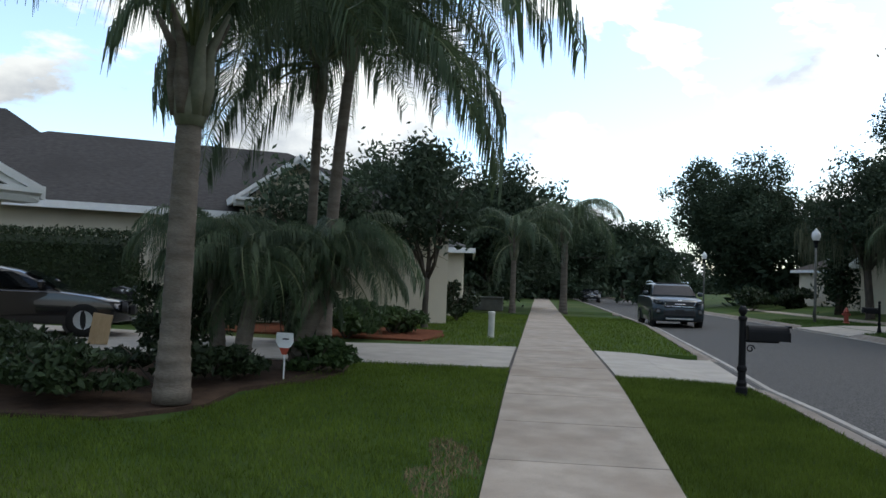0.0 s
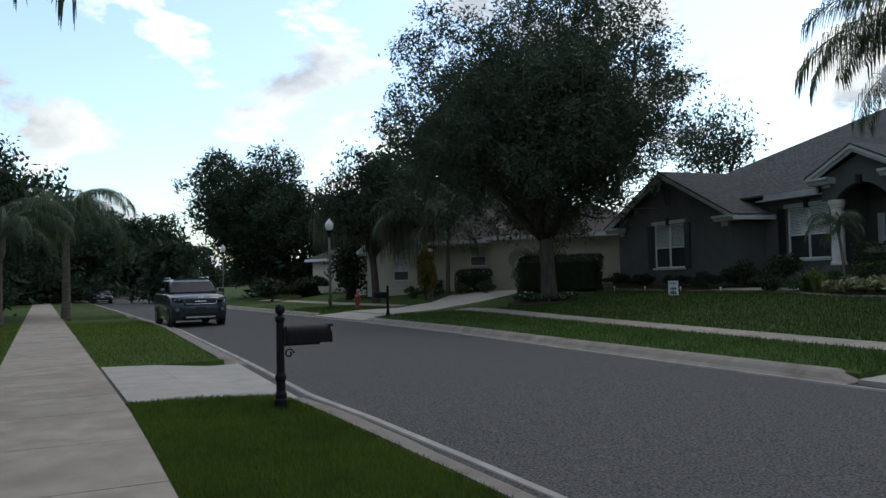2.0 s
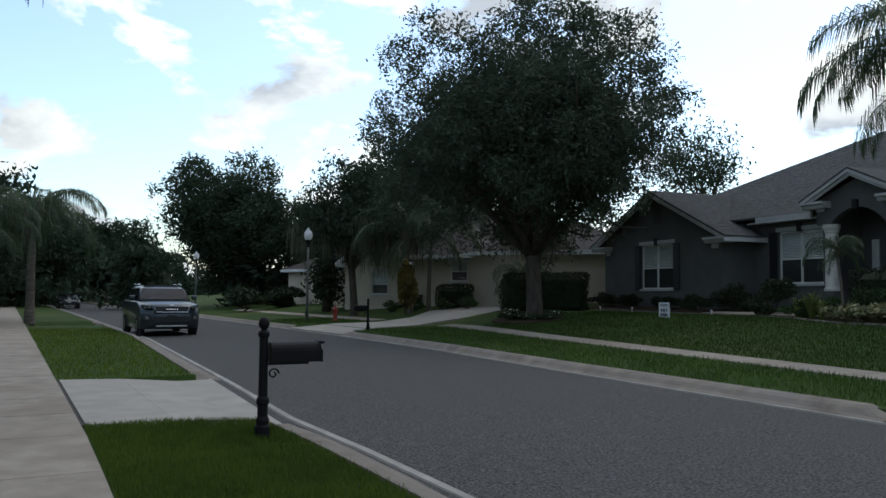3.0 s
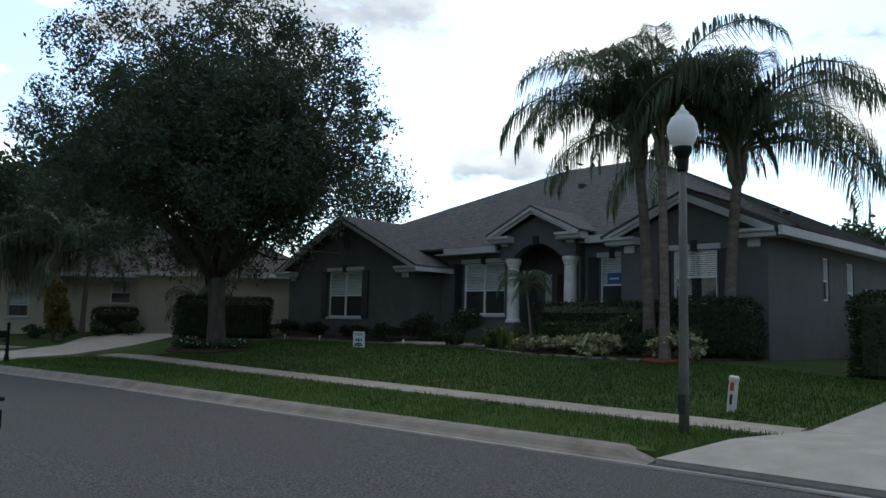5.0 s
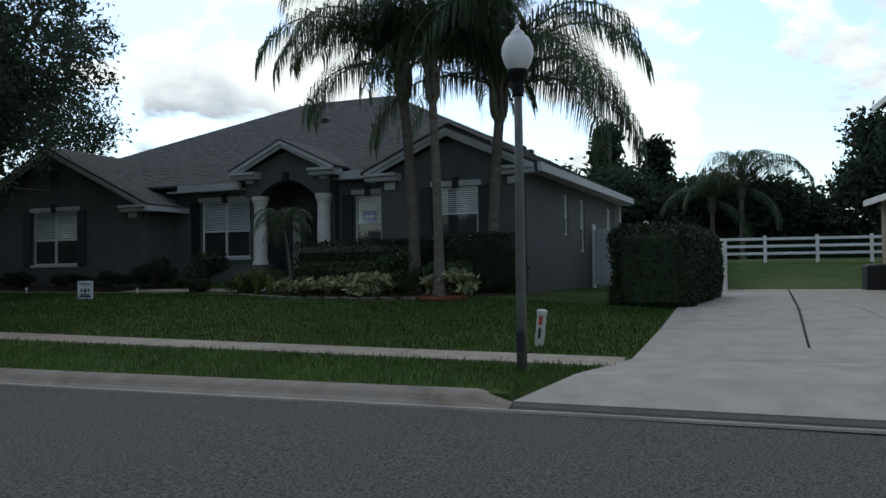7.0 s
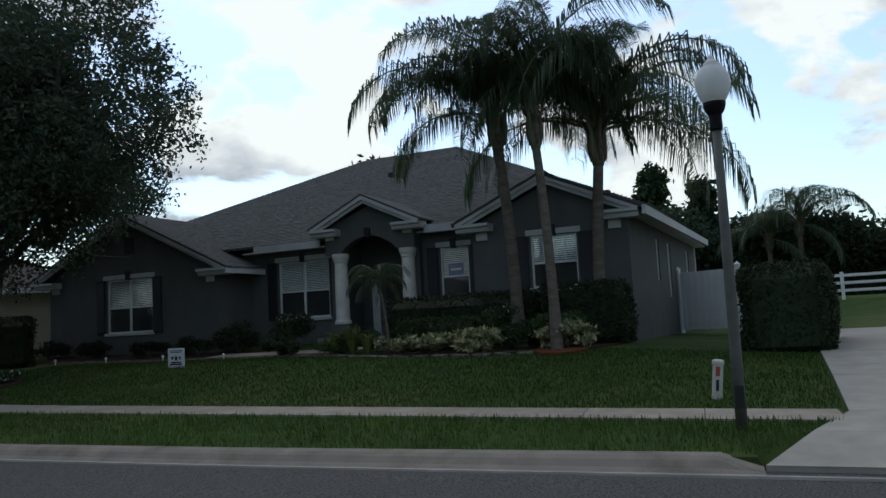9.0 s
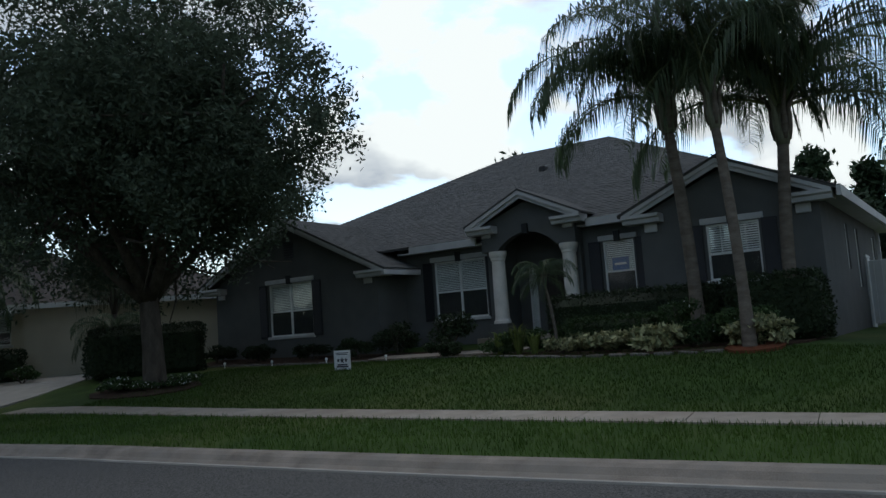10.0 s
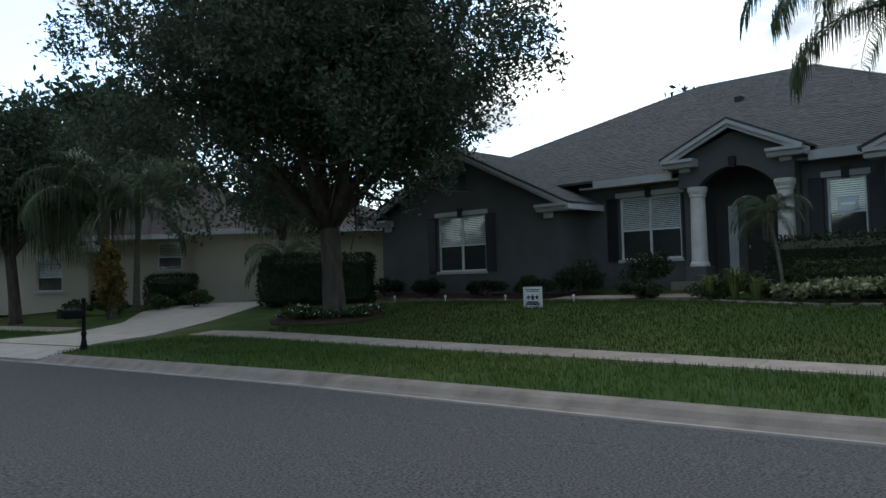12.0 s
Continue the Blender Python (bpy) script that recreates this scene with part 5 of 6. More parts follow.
# Near yard, to the side of the sidewalk.
clipped_hedge(pose(-12.6, 16.4, 0, 0, 0, 97), 1.2, 4.6, 2.25, 14000, 0.05, 78, "tall dark hedge beside the parked car", 0.2, group="near hedges")
for i, (x, y, rx, ry, h, n, mt) in enumerate([
    (-5.3, 5.7, 1.0, 0.8, 0.5, 2600, "hedge"), (-6.3, 6.4, 1.0, 0.9, 0.6, 2600, "hedge"), (-7.2, 7.2, 1.0, 0.9, 0.65, 2400, "hedge"), (-4.9, 6.9, 0.8, 0.8, 0.5, 2200, "hedge"),
    (-3.45, 8.55, 0.75, 0.4, 0.45, 2200, "shrub"), (-4.3, 7.6, 0.6, 0.5, 0.45, 1500, "hedge"), (-5.8, 9.2, 0.9, 0.7, 1.2, 2600, "hedge"), (-5.2, 12.8, 0.9, 1.2, 1.5, 3000, "hedge"),
    (-4.6, 15.2, 1.0, 1.2, 0.9, 2600, "shrub"), (-3.9, 17.2, 0.9, 1.0, 0.8, 2200, "shrub"), (-5.8, 16.2, 1.0, 1.2, 1.3, 2600, "hedge"), (-6.3, 11.9, 1.0, 0.8, 1.8, 3000, "hedge"),
    (-8.5, 18.5, 1.4, 1.0, 1.6, 2600, "hedge"), (-3.2, 25.5, 1.0, 1.2, 1.6, 2200, "hedge"), (-4.8, 26.5, 1.0, 1.2, 1.9, 2200, "hedge"),
]):
    bush(x, y, 0, rx, ry, h, n, 0.06 if y < 12 else 0.09, 110 + i, "dark leafy shrub in the planting bed" if mt == "hedge" else "loose green shrub beside the driveway", mt, group="shrubs of the near yard", flowers=12 if y > 14 and mt == "shrub" else 0)
for i, (x, y) in enumerate([(-7, 40), (-3.5, 41.5), (-11, 40.5), (-15, 44), (14.5, 56), (17.5, 57), (20.5, 54), (16, 62)]):
    bush(x, y, gz(x, y), 2.0, 1.4, 1.5, 2200, 0.16, 130 + i, "dark mass of shrubs in a far yard", "hedge", group="far shrubs")


def wood_belt(pts, depth, h, n, leaf, seed, label):
    """A far strip of woodland, too dense to tell its trees apart."""
    rng = np.random.default_rng(seed)
    seg = [(a, b, math.hypot(b[0] - a[0], b[1] - a[1])) for a, b in zip(pts, pts[1:])]
    total, cl = sum(q[2] for q in seg), []
    for k in range(int(total / 2.2)):
        d = (k + rng.uniform(0, 1)) * 2.2
        for a, b, ln in seg:
            if d <= ln:
                break
            d -= ln
        f = min(d / ln, 1)
        cl.append((a[0] + (b[0] - a[0]) * f + rng.normal() * depth, a[1] + (b[1] - a[1]) * f + rng.normal() * depth, h * rng.uniform(0.35, 1.0)))
    cl = np.array(cl)
    w = rng.integers(0, len(cl), n)
    q = rng.normal(size=(n, 3)) * [1.3, 1.3, 0]
    z = cl[w, 2] * rng.uniform(0, 1, n) ** 1.05 + rng.normal(size=n) * 0.3
    p = np.stack([cl[w, 0], cl[w, 1], np.maximum(z, 0.1)], 1) + q * (1.15 - 0.6 * z / h)[:, None]
    p[:, 2] += 0.2
    ob = new("woodland", card_mesh("woodland", leaves(rng, p, leaf), "leaf2"))
    return tagged(ob, label, "woods", kind="stuff")


clipped_hedge(pose(60, 2, 1.15, 0, 0, 2), 2.0, 56.0, 2.9, 26000, 0.2, 79, "long dark hedge beyond the white rail fence", 0.5, name="boundary_hedge", group="far hedges")
wood_belt([(-75, 66), (-30, 66), (-8, 62)], 2.5, 7.5, 30000, 0.42, 1, "dense dark trees behind the near houses")
wood_belt([(-9, 70), (-2, 95), (1, 128), (30, 165), (90, 150)], 3, 8.5, 60000, 0.5, 2, "dense dark trees closing the end of the street")
wood_belt([(18, 76), (30, 74), (50, 66), (80, 50)], 3, 7.0, 36000, 0.45, 3, "dense dark trees beyond the far houses")
wood_belt([(74, 40), (72, 15), (70, -12), (66, -45)], 2.5, 6.2, 90000, 0.32, 4, "dense dark trees beyond the back yards")


def moss(t, seed, n, centre, radii, ln, material="moss"):
    """Thin hanging strands under a crown."""
    rng = np.random.default_rng(seed)
    p = np.array(centre) + np.array(radii) * rng.uniform(-1, 1, (n, 3))
    k = rng.integers(0, 24, n)
    p[:, :2] = (np.array(centre)[:2] + np.array(radii)[:2] * rng.uniform(-1, 1, (24, 2)))[k] + rng.normal(size=(n, 2)) * 0.22
    a = rng.uniform(0, math.tau, n)
    side = np.stack([np.cos(a), np.sin(a), 0 * a], 1) * rng.uniform(0.012, 0.03, (n, 1))
    down = np.stack([rng.normal(size=n) * 0.06, rng.normal(size=n) * 0.06, -ln * rng.uniform(0.4, 1.2, n)], 1)
    ob = new("moss", card_mesh("moss", np.stack([p - side, p + side, p + down + side * 0.2, p + down - side * 0.2], 1), material))
    ob.parent = t


t = broad_tree(16.2, 40.2, gz(16.2, 40.2), 2.6, 0.2, (0, 0, 5.6), (3.4, 3.6, 2.7), 18000, 0.12, 141, "oak hung with grey moss before the beige house", "leaf2", lumps=30, group="neighbour trees", per=12, spread=0.28)
moss(t, 1, 1900, (0, -0.5, 4.3), (2.9, 2.9, 0.7), 1.5)
t = broad_tree(22.8, 33.6, gz(22.8, 33.6), 2.4, 0.12, (0, 0, 4.3), (1.9, 1.9, 1.4), 5000, 0.1, 142, "small tree with hanging leaves before the beige garage", "leaf2", lumps=14, group="neighbour trees", per=10, spread=0.24)
moss(t, 2, 700, (0, 0, 3.8), (1.5, 1.5, 0.4), 1.2)
t = bush(17.0, 35.6, gz(17, 35.6), 0.5, 0.5, 2.9, 2200, 0.11, 143, "tall shrub with yellowing leaves in the neighbour's bed", "gold", group="neighbour shrubs", lumps=12)

# ---- street furniture ----


def mailbox(x, y, z, label, turn=0.0):
    """A post-mounted cast mailbox: fluted post with a ball finial, scrolled bracket, round-topped box towards the street."""
    t = thing("mailbox", pose(x, y, z, 0, 0, turn), label, "mailbox", "kerbside mailboxes")
    part("post", lathe(bmesh.new(), [(0.075, -0.1), (0.075, 0.1), (0.06, 0.12), (0.066, 0.16), (0.05, 0.2), (0.05, 0.3), (0.062, 0.32), (0.062, 0.36), (0.045, 0.39), (0.042, 0.95), (0.055, 0.97), (0.055, 1.0), (0.04, 1.02)], 14), "black", t)
    part("finial", lathe(bmesh.new(), [(0.03, 1.01), (0.028, 1.03), (0.047, 1.055), (0.055, 1.085), (0.05, 1.115), (0.033, 1.14), (0.012, 1.15)], 14), "black", t, smooth=True)
    # the box reaches from the post towards the road
    prof = [(-0.085, 0.0), (-0.085, 0.11)] + [(-0.085 * math.cos(k * math.pi / 8), 0.11 + 0.085 * math.sin(k * math.pi / 8)) for k in range(1, 8)] + [(0.085, 0.11), (0.085, 0.0)]
    bm = bmesh.new()
    a, b = [bm.verts.new((0.06, py, 0.71 + pz)) for py, pz in prof], [bm.verts.new((0.56, py, 0.71 + pz)) for py, pz in prof]
    bm.faces.new(a), bm.faces.new(b[::-1])
    for i in range(len(prof)):
        j = (i + 1) % len(prof)
        bm.faces.new((a[j], a[i], b[i], b[j]))
    bmesh.ops.recalc_face_normals(bm, faces=bm.faces)
    bx = part("box", bm, "black", t)
    part("door", boxed(0.56, 0.575, -0.09, 0.09, 0.705, 0.83, bevel=0.004), "black", bx)
    part("hood_lip", boxed(0.545, 0.585, -0.095, 0.095, 0.885, 0.912, bevel=0.006), "black", bx)
    part("bracket", boxed(0.04, 0.45, -0.02, 0.02, 0.685, 0.71), "black", t)
    ring = [(0.05 + 0.055 * (1 - k / 22) * math.cos(k * 0.5) + 0.05, 0, 0.6 + 0.055 * (1 - k / 22) * math.sin(k * 0.5)) for k in range(16)]
    part("scroll", tube(bmesh.new(), ring, [0.009] * 16, 5), "black", t)
    return t


mailbox(2.25, 8.42, street_z(8.42), "black cast-metal mailbox on a turned post at the kerb")
mailbox(11.75, 28.0, gz(11.75, 28.0), "black cast-metal mailbox on a turned post by a far driveway", 180)


def street_lamp(x, y, z, label, h=4.2, lean=0.0):
    """A plain round pole with a black fitter and a frosted acorn globe."""
    t = thing("street_lamp", pose(x, y, z, 0, lean, 0), label, "street lamp", "street lamps")
    part("pole", lathe(bmesh.new(), [(0.068, -0.2), (0.066, 0.9), (0.06, 2.0), (0.05, h - 0.85)], 14), "pole", t, smooth=True)
    part("fitter", lathe(bmesh.new(), [(0.06, h - 0.9), (0.075, h - 0.88), (0.075, h - 0.72), (0.11, h - 0.66), (0.13, h - 0.6), (0.13, h - 0.56)], 16), "black", t)
    part("globe", lathe(bmesh.new(), [(0.12, h - 0.57), (0.175, h - 0.47), (0.205, h - 0.36), (0.2, h - 0.26), (0.15, h - 0.15), (0.085, h - 0.1), (0.095, h - 0.085), (0.06, h - 0.05), (0.03, h - 0.03), (0.035, h - 0.01), (0.01, h + 0.03)], 20), "globe", t, "white frosted acorn globe", smooth=True)
    part("access_plate", boxed(-0.09, -0.082, -0.05, 0.05, 0.25, 0.5), "plastic", t)
    return t


street_lamp(10.86, 6.88, gz(10.86, 6.88), "green-grey street lamp with a white acorn globe on the verge", 4.38)
for x, y in ((12.5, 37.0), (12.4, 62), (12.8, 94), (13.0, 131), (1.9, 100)):
    street_lamp(x, y, gz(x, y), "far street lamp with a white acorn globe", 4.4)

# Marker posts, signs and small yard things.


def marker_post(x, y, z, h, label, printed=True, r=0.075, tilt=0.0):
    t = thing("marker_post", pose(x, y, z, tilt, 0, 0), label, "marker post", "utility markers")
    part("tube", lathe(bmesh.new(), [(r, -0.1), (r, h - 0.06), (r * 1.15, h - 0.05), (r * 1.15, h), (r * 0.8, h + 0.02)], 14), "pvc", t)
    if printed:
        part("warning_band", boxed(-r - 0.004, -r * 0.75, -0.03, 0.03, h * 0.6, h * 0.85), "red", t, "red printed warning")
        part("warning_text", boxed(-r - 0.006, -r * 0.75, -0.02, 0.02, h * 0.2, h * 0.5), "ink", t, "dark printed bar")
    return t


marker_post(13.5, 7.1, gz(13.5, 7.1), 0.54, "pale utility marker post with red print on the lawn", tilt=6)
marker_post(-1.5, 17.5, 0, 0.62, "plain pale utility post on the lawn", False, 0.08)

t = thing("security_sign", pose(-3.6, 7.75, street_z(7.75), 0, 0, -8), "small white and red yard sign on a thin stake", "yard sign")
part("stake", boxed(-0.008, 0.008, -0.006, 0.006, -0.1, 0.42), "white", t)
bm = bmesh.new()
outline = [(-0.115, 0.62), (0.115, 0.62), (0.125, 0.5), (0.085, 0.44), (0, 0.4), (-0.085, 0.44), (-0.125, 0.5)]
plate = part("plate", side_prism(bm, outline, -0.014, -0.006), "signpaper", t)
part("red_band", side_prism(bmesh.new(), [(-0.07, 0.425), (0.07, 0.425), (0.03, 0.34), (-0.03, 0.34)], -0.017, -0.005), "red", t)
part("lettering", boxed(-0.03, 0.06, -0.0165, -0.014, 0.53, 0.55), "ink", plate)

x, y, z = 19.27, 20.65, gz(19.27, 20.65)
t = thing("yard_sign", pose(x, y, z, 0, 0, -100), "white yard sign with dark stars and print before the shrubs", "yard sign")
for px in (-0.22, 0.22):
    part("stake", boxed(px - 0.008, px + 0.008, -0.006, 0.006, -0.1, 0.12), "pole", t)
board_ = part("panel", boxed(-0.3, 0.3, -0.012, 0.0, -0.08, 0.5), "signpaper", t)
for k, (sx, sz, sr) in enumerate(((-0.14, 0.24, 0.07), (0.0, 0.23, 0.09), (0.14, 0.24, 0.07))):
    pts = [(sx + (sr if i % 2 == 0 else sr * 0.42) * math.sin(i * math.pi / 5), sz + (sr if i % 2 == 0 else sr * 0.42) * math.cos(i * math.pi / 5)) for i in range(10)]
    part("star", side_prism(bmesh.new(), pts, -0.018, -0.012), "ink", board_)
for z0, w in ((0.42, 0.46), (0.38, 0.4), (0.05, 0.44), (0.1, 0.36)):
    part("print_line", boxed(-w / 2, w / 2, -0.016, -0.012, z0, z0 + 0.02 + 0.02 * (z0 < 0.2)), "ink", board_)

# Poster in the side window of the porch.
poster = part("window_poster", boxed(1.691, 1.695, 5.42, 5.93, 2.93, 3.3), "blue", house, "blue and white poster behind the glass")
part("poster_stripe", boxed(1.689, 1.691, 5.5, 5.85, 3.08, 3.14), "signpaper", poster)

# Edging and a walk along the bed of the dark house.
walkway = thing("front_walk", pose(0, 0, 0), "pale concrete front walk along the planting bed", "path", kind="structure")
for k in range(9):
    a, b = at_house(-1.75 + 0.06 * k, 12.6 - k * 0.55)[:2], at_house(-1.75 + 0.06 * (k + 1), 12.6 - (k + 1) * 0.55)[:2]
    c, d = at_house(-0.9 + 0.06 * (k + 1), 12.6 - (k + 1) * 0.55)[:2], at_house(-0.9 + 0.06 * k, 12.6 - k * 0.55)[:2]
    slab_piece([a, b, c, d], lambda x, y: gz(x, y) + 0.035, walkway)


def bed(name, pts, label, material="mulch"):
    bm = bmesh.new()
    prism(bm, pts, lambda x, y: gz(x, y) - 0.1, lambda x, y: gz(x, y) + 0.03)
    return tagged(part(name, bm, material), label, "planting bed", kind="structure")


ring = [(-0.1, 0.1), (-2.2, 0.2), (-3.4, 0.6), (-3.75, 2.0), (-3.75, 3.6), (-3.6, 5.2), (-3.2, 6.4), (-2.5, 7.6), (-2.0, 8.9), (-1.9, 10.2), (-1.9, 12.6), (-1.75, 15), (-1.5, 18), (-1.4, 21), (-0.1, 21.1)]
bed("planting_bed", [at_house(v, u)[:2] for v, u in ring][::-1], "dark mulched planting bed before the house")
bed("mulch_ring", [(18.9 + 0.75 * math.cos(k * 0.628), 10.25 + 0.6 * math.sin(k * 0.628)) for k in range(10)], "red mulch round the slender palm", "redmulch").location.z += 0.02
bed("planting_bed_oak", [(17.5 + 1.1 * math.cos(k * 0.628), 26.1 + 1.9 * math.sin(k * 0.628)) for k in range(10)], "dark bed round the oak's foot")
bed("planting_bed_near", [(-3.2, 7.9), (-3.0, 8.5), (-3.1, 9.3), (-4.2, 9.6), (-9.5, 9.7), (-9.5, 6.9), (-7.5, 6.1), (-5.9, 5.1), (-4.6, 5.2), (-3.9, 6.0), (-3.9, 7.0)], "dark planting bed under the near palm")
bed("planting_bed_drive", [(-2.9, 15.2), (-2.6, 17), (-2.9, 19), (-7.5, 20), (-8.5, 15.5)], "mulched bed beside the far lawn", "redmulch")

edging = thing("bed_edging", pose(0, 0, 0), "row of pale flat stones edging the planting bed", "edging")
rng = np.random.default_rng(5)
line = [at_house(v - 0.1, u)[:2] for v, u in ring[2:14]]
for (x0, y0), (x1, y1) in zip(line, line[1:]):
    n = max(1, int(math.hypot(x1 - x0, y1 - y0) / 0.42))
    for k in range(n):
        f = (k + 0.5) / n
        x, y = x0 + (x1 - x0) * f, y0 + (y1 - y0) * f
        ob = part("stone", boxed(-0.09, 0.09, -0.2, 0.2, -0.07, 0.012, bevel=0.015), "stone", edging)
        ob.matrix_world = pose(x, y, gz(x, y) + 0.02, rng.uniform(-5, 5), rng.uniform(-6, 6), rng.uniform(-14, 14) - 6 + math.degrees(math.atan2(y1 - y0, x1 - x0)) - 90)
for v, u in ((-1.95, 16.4), (-2.0, 14.0), (-2.1, 11.6), (-2.0, 18.6)):
    x, y, z = at_house(v, u)
    t = thing("path_light", pose(x, y, z), "small white path light on a stake", "path light", "path lights")
    part("stake", lathe(bmesh.new(), [(0.015, -0.1), (0.015, 0.1)], 8), "white", t)
    part("cap", lathe(bmesh.new(), [(0.02, 0.09), (0.04, 0.11), (0.04, 0.16), (0.02, 0.18)], 10), "white", t)

# ---- fences ----
rail_fence = thing("rail_fence", pose(0, 0, 0), "white three-rail ranch fence across the back yard", "fence")
fz = lambda y: 1.66
fx = lambda y: 42.0 + 0.02 * y
for k in range(9):
    y = 3.2 - k * 2.3
    part("post", boxed(fx(y) - 0.07, fx(y) + 0.07, y - 0.07, y + 0.07, 1.2, fz(y) + 1.12, bevel=0.015), "white", rail_fence)
    for h in (0.2, 0.55, 0.9):
        part("rail", boxed(fx(y) - 0.03, fx(y) + 0.03, y - 2.22, y - 0.08, fz(y) + h, fz(y) + h + 0.13, bevel=0.01), "white", rail_fence)
privacy = thing("privacy_fence", pose(0, 0, 0), "white vinyl privacy fence beside the dark house", "fence")
v0 = H2W @ Vector((8.3, -0.02, 0))
v1 = H2W @ Vector((7.3, -2.1, 0))
d = (v1 - v0) / 9
ang = math.degrees(math.atan2(d.y, d.x))
for k in range(9):
    p = v0 + d * (k + 0.5)
    ob = part("plank", boxed(-d.length / 2 + 0.004, d.length / 2 - 0.004, -0.02, 0.02, 0.75, 2.75, bevel=0.006), "white", privacy)
    ob.matrix_world = pose(p.x, p.y, 0, 0, 0, ang)
for p in (v0 + d * 0.1, v1):
    ob = part("post", boxed(-0.07, 0.07, -0.07, 0.07, 0.6, 2.85, bevel=0.01), "white", privacy)
    ob.matrix_world = pose(p.x, p.y, 0, 0, 0, ang)
    cap = part("post_cap", tube(bmesh.new(), [(p.x, p.y, 2.85), (p.x, p.y, 2.88), (p.x, p.y, 2.97)], [0.11, 0.11, 0.01], 4), "white", ob)
    cap.matrix_parent_inverse = ob.matrix_world.inverted()
# taller run behind the hedge, stepping back to the rail fence
for k in range(14):
    x, y = 30 + k * 0.86, 3.35 - k * 0.01
    part("plank", boxed(x, x + 0.85, y - 0.03, y + 0.03, gz(x, y) - 0.1, gz(x, y) + 1.75 - 0.02 * k, bevel=0.006), "white", privacy)

# ---- other houses ----


def simple_house(name, m, blocks, label, wall="beige", roof="brown_roof", group="other houses"):
    """Blocks: (x0, x1, y0, y1, base, eave, ridge axis or 'hip', rise, windows [(y0, y1, z0, z1)] on the front)."""
    h = thing(name, m, label, "house", group)
    for x0, x1, y0, y1, b, e, kind, rise, wins in blocks:
        bm = bmesh.new()
        wall_cells(bm, "y", y0, y1, b, e, x0, x0 + 0.25, wins)
        if kind == "gable":
            gable_front(bm, x0, x0 + 0.25, y0, y1, e, (y0 + y1) / 2, e + rise * 0.95)
        part("wall", bm, wall, h)
        part("wall", boxed(x0 + 0.25, x1, y0, y0 + 0.25, b, e), wall, h)
        part("wall", boxed(x0 + 0.25, x1, y1 - 0.25, y1, b, e), wall, h)
        part("wall", boxed(x1 - 0.25, x1, y0 + 0.25, y1 - 0.25, b, e), wall, h)
        for a0, a1, z0, z1 in wins:
            window(h, x0, a0, a1, z0, z1, twin=False, lintel=True, shutters=False, key=False)
        o = 0.4
        a, b2, c, d_ = x0 - o, x1 + o, y0 - o, y1 + o
        ez = e + 0.02
        if kind == "gable":
            my = (y0 + y1) / 2
            roof_plane(h, [(a, c, ez), (b2, c, ez), (b2, my, ez + rise), (a, my, ez + rise)], material=roof)
            roof_plane(h, [(a, my, ez + rise), (b2, my, ez + rise), (b2, d_, ez), (a, d_, ez)], material=roof)
            gable_trim(h, a + 0.1, c, d_, ez, my, ez + rise, ret=0.7, mat_="white")
        else:
            w = min(b2 - a, d_ - c) / 2
            if b2 - a <= d_ - c:
                r1, r2 = ((a + b2) / 2, c + w, ez + rise), ((a + b2) / 2, d_ - w, ez + rise)
                faces = [[(a, d_, ez), (a, c, ez), r1, r2], [(a, c, ez), (b2, c, ez), r1], [(b2, c, ez), (b2, d_, ez), r2, r1], [(b2, d_, ez), (a, d_, ez), r2]]
            else:
                r1, r2 = (a + w, (c + d_) / 2, ez + rise), (b2 - w, (c + d_) / 2, ez + rise)
                faces = [[(a, d_, ez), (a, c, ez), r1], [(a, c, ez), (b2, c, ez), r2, r1], [(b2, c, ez), (b2, d_, ez), r2], [(b2, d_, ez), (a, d_, ez), r1, r2]]
            for f in faces:
                roof_plane(h, f, material=roof)
        for p, q in (((a, d_, ez), (a, c, ez)), ((a, c, ez), (b2, c, ez)), ((b2, d_, ez), (a, d_, ez))):
            if kind != "gable" or p[1] == q[1]:
                board(h, q, p, -0.08, 0.2, material="white")
    return h


NB = pose(22.76, 36.31, 0, 0, 0, math.degrees(math.atan2(0.65, 0.76)))
simple_house("neighbour_house", NB, [
    (0.0, 9.0, -7.2, 1.4, 0.5, 3.65, "hip", 2.1, []),
    (1.6, 10.0, 1.4, 6.2, 0.5, 3.6, "hip", 2.2, [(2.3, 3.3, 2.15, 3.3)]),
    (1.0, 8.0, 5.9, 9.6, 0.5, 3.2, "gable", 1.75, [(6.9, 7.9, 1.4, 2.6)]),
    (4.5, 13.0, -2.0, 13.0, 0.5, 3.7, "hip", 3.0, []),
], "beige stucco house with a brown shingle roof behind the oak")
simple_house("far_house", pose(20.5, 55, 0, 0, 0, 20), [
    (0.0, 9.0, -5.5, 5, 0.4, 3.2, "hip", 2.4, [(-3.0, -1.6, 1.4, 2.8)]),
], "far beige house with a brown roof beyond the trees")
simple_house("two_storey_house", pose(21.9, -1.9, 0, 0, 0, 0), [
    (0.0, 10.0, -9.0, 0.0, 0.2, 3.6, "hip", 0.9, []),
    (0.9, 9.7, -9.0, -0.3, 3.7, 6.9, "hip", 1.8, []),
], "tan two-storey house beyond the wide driveway", wall="tan")
simple_house("brick_far_house", pose(88, -9, 1.2, 0, 0, 0), [
    (0.0, 9.0, -6, 6, 0.0, 3.2, "hip", 3.2, []),
], "far house with a reddish-brown roof beyond the fence", wall="tan")
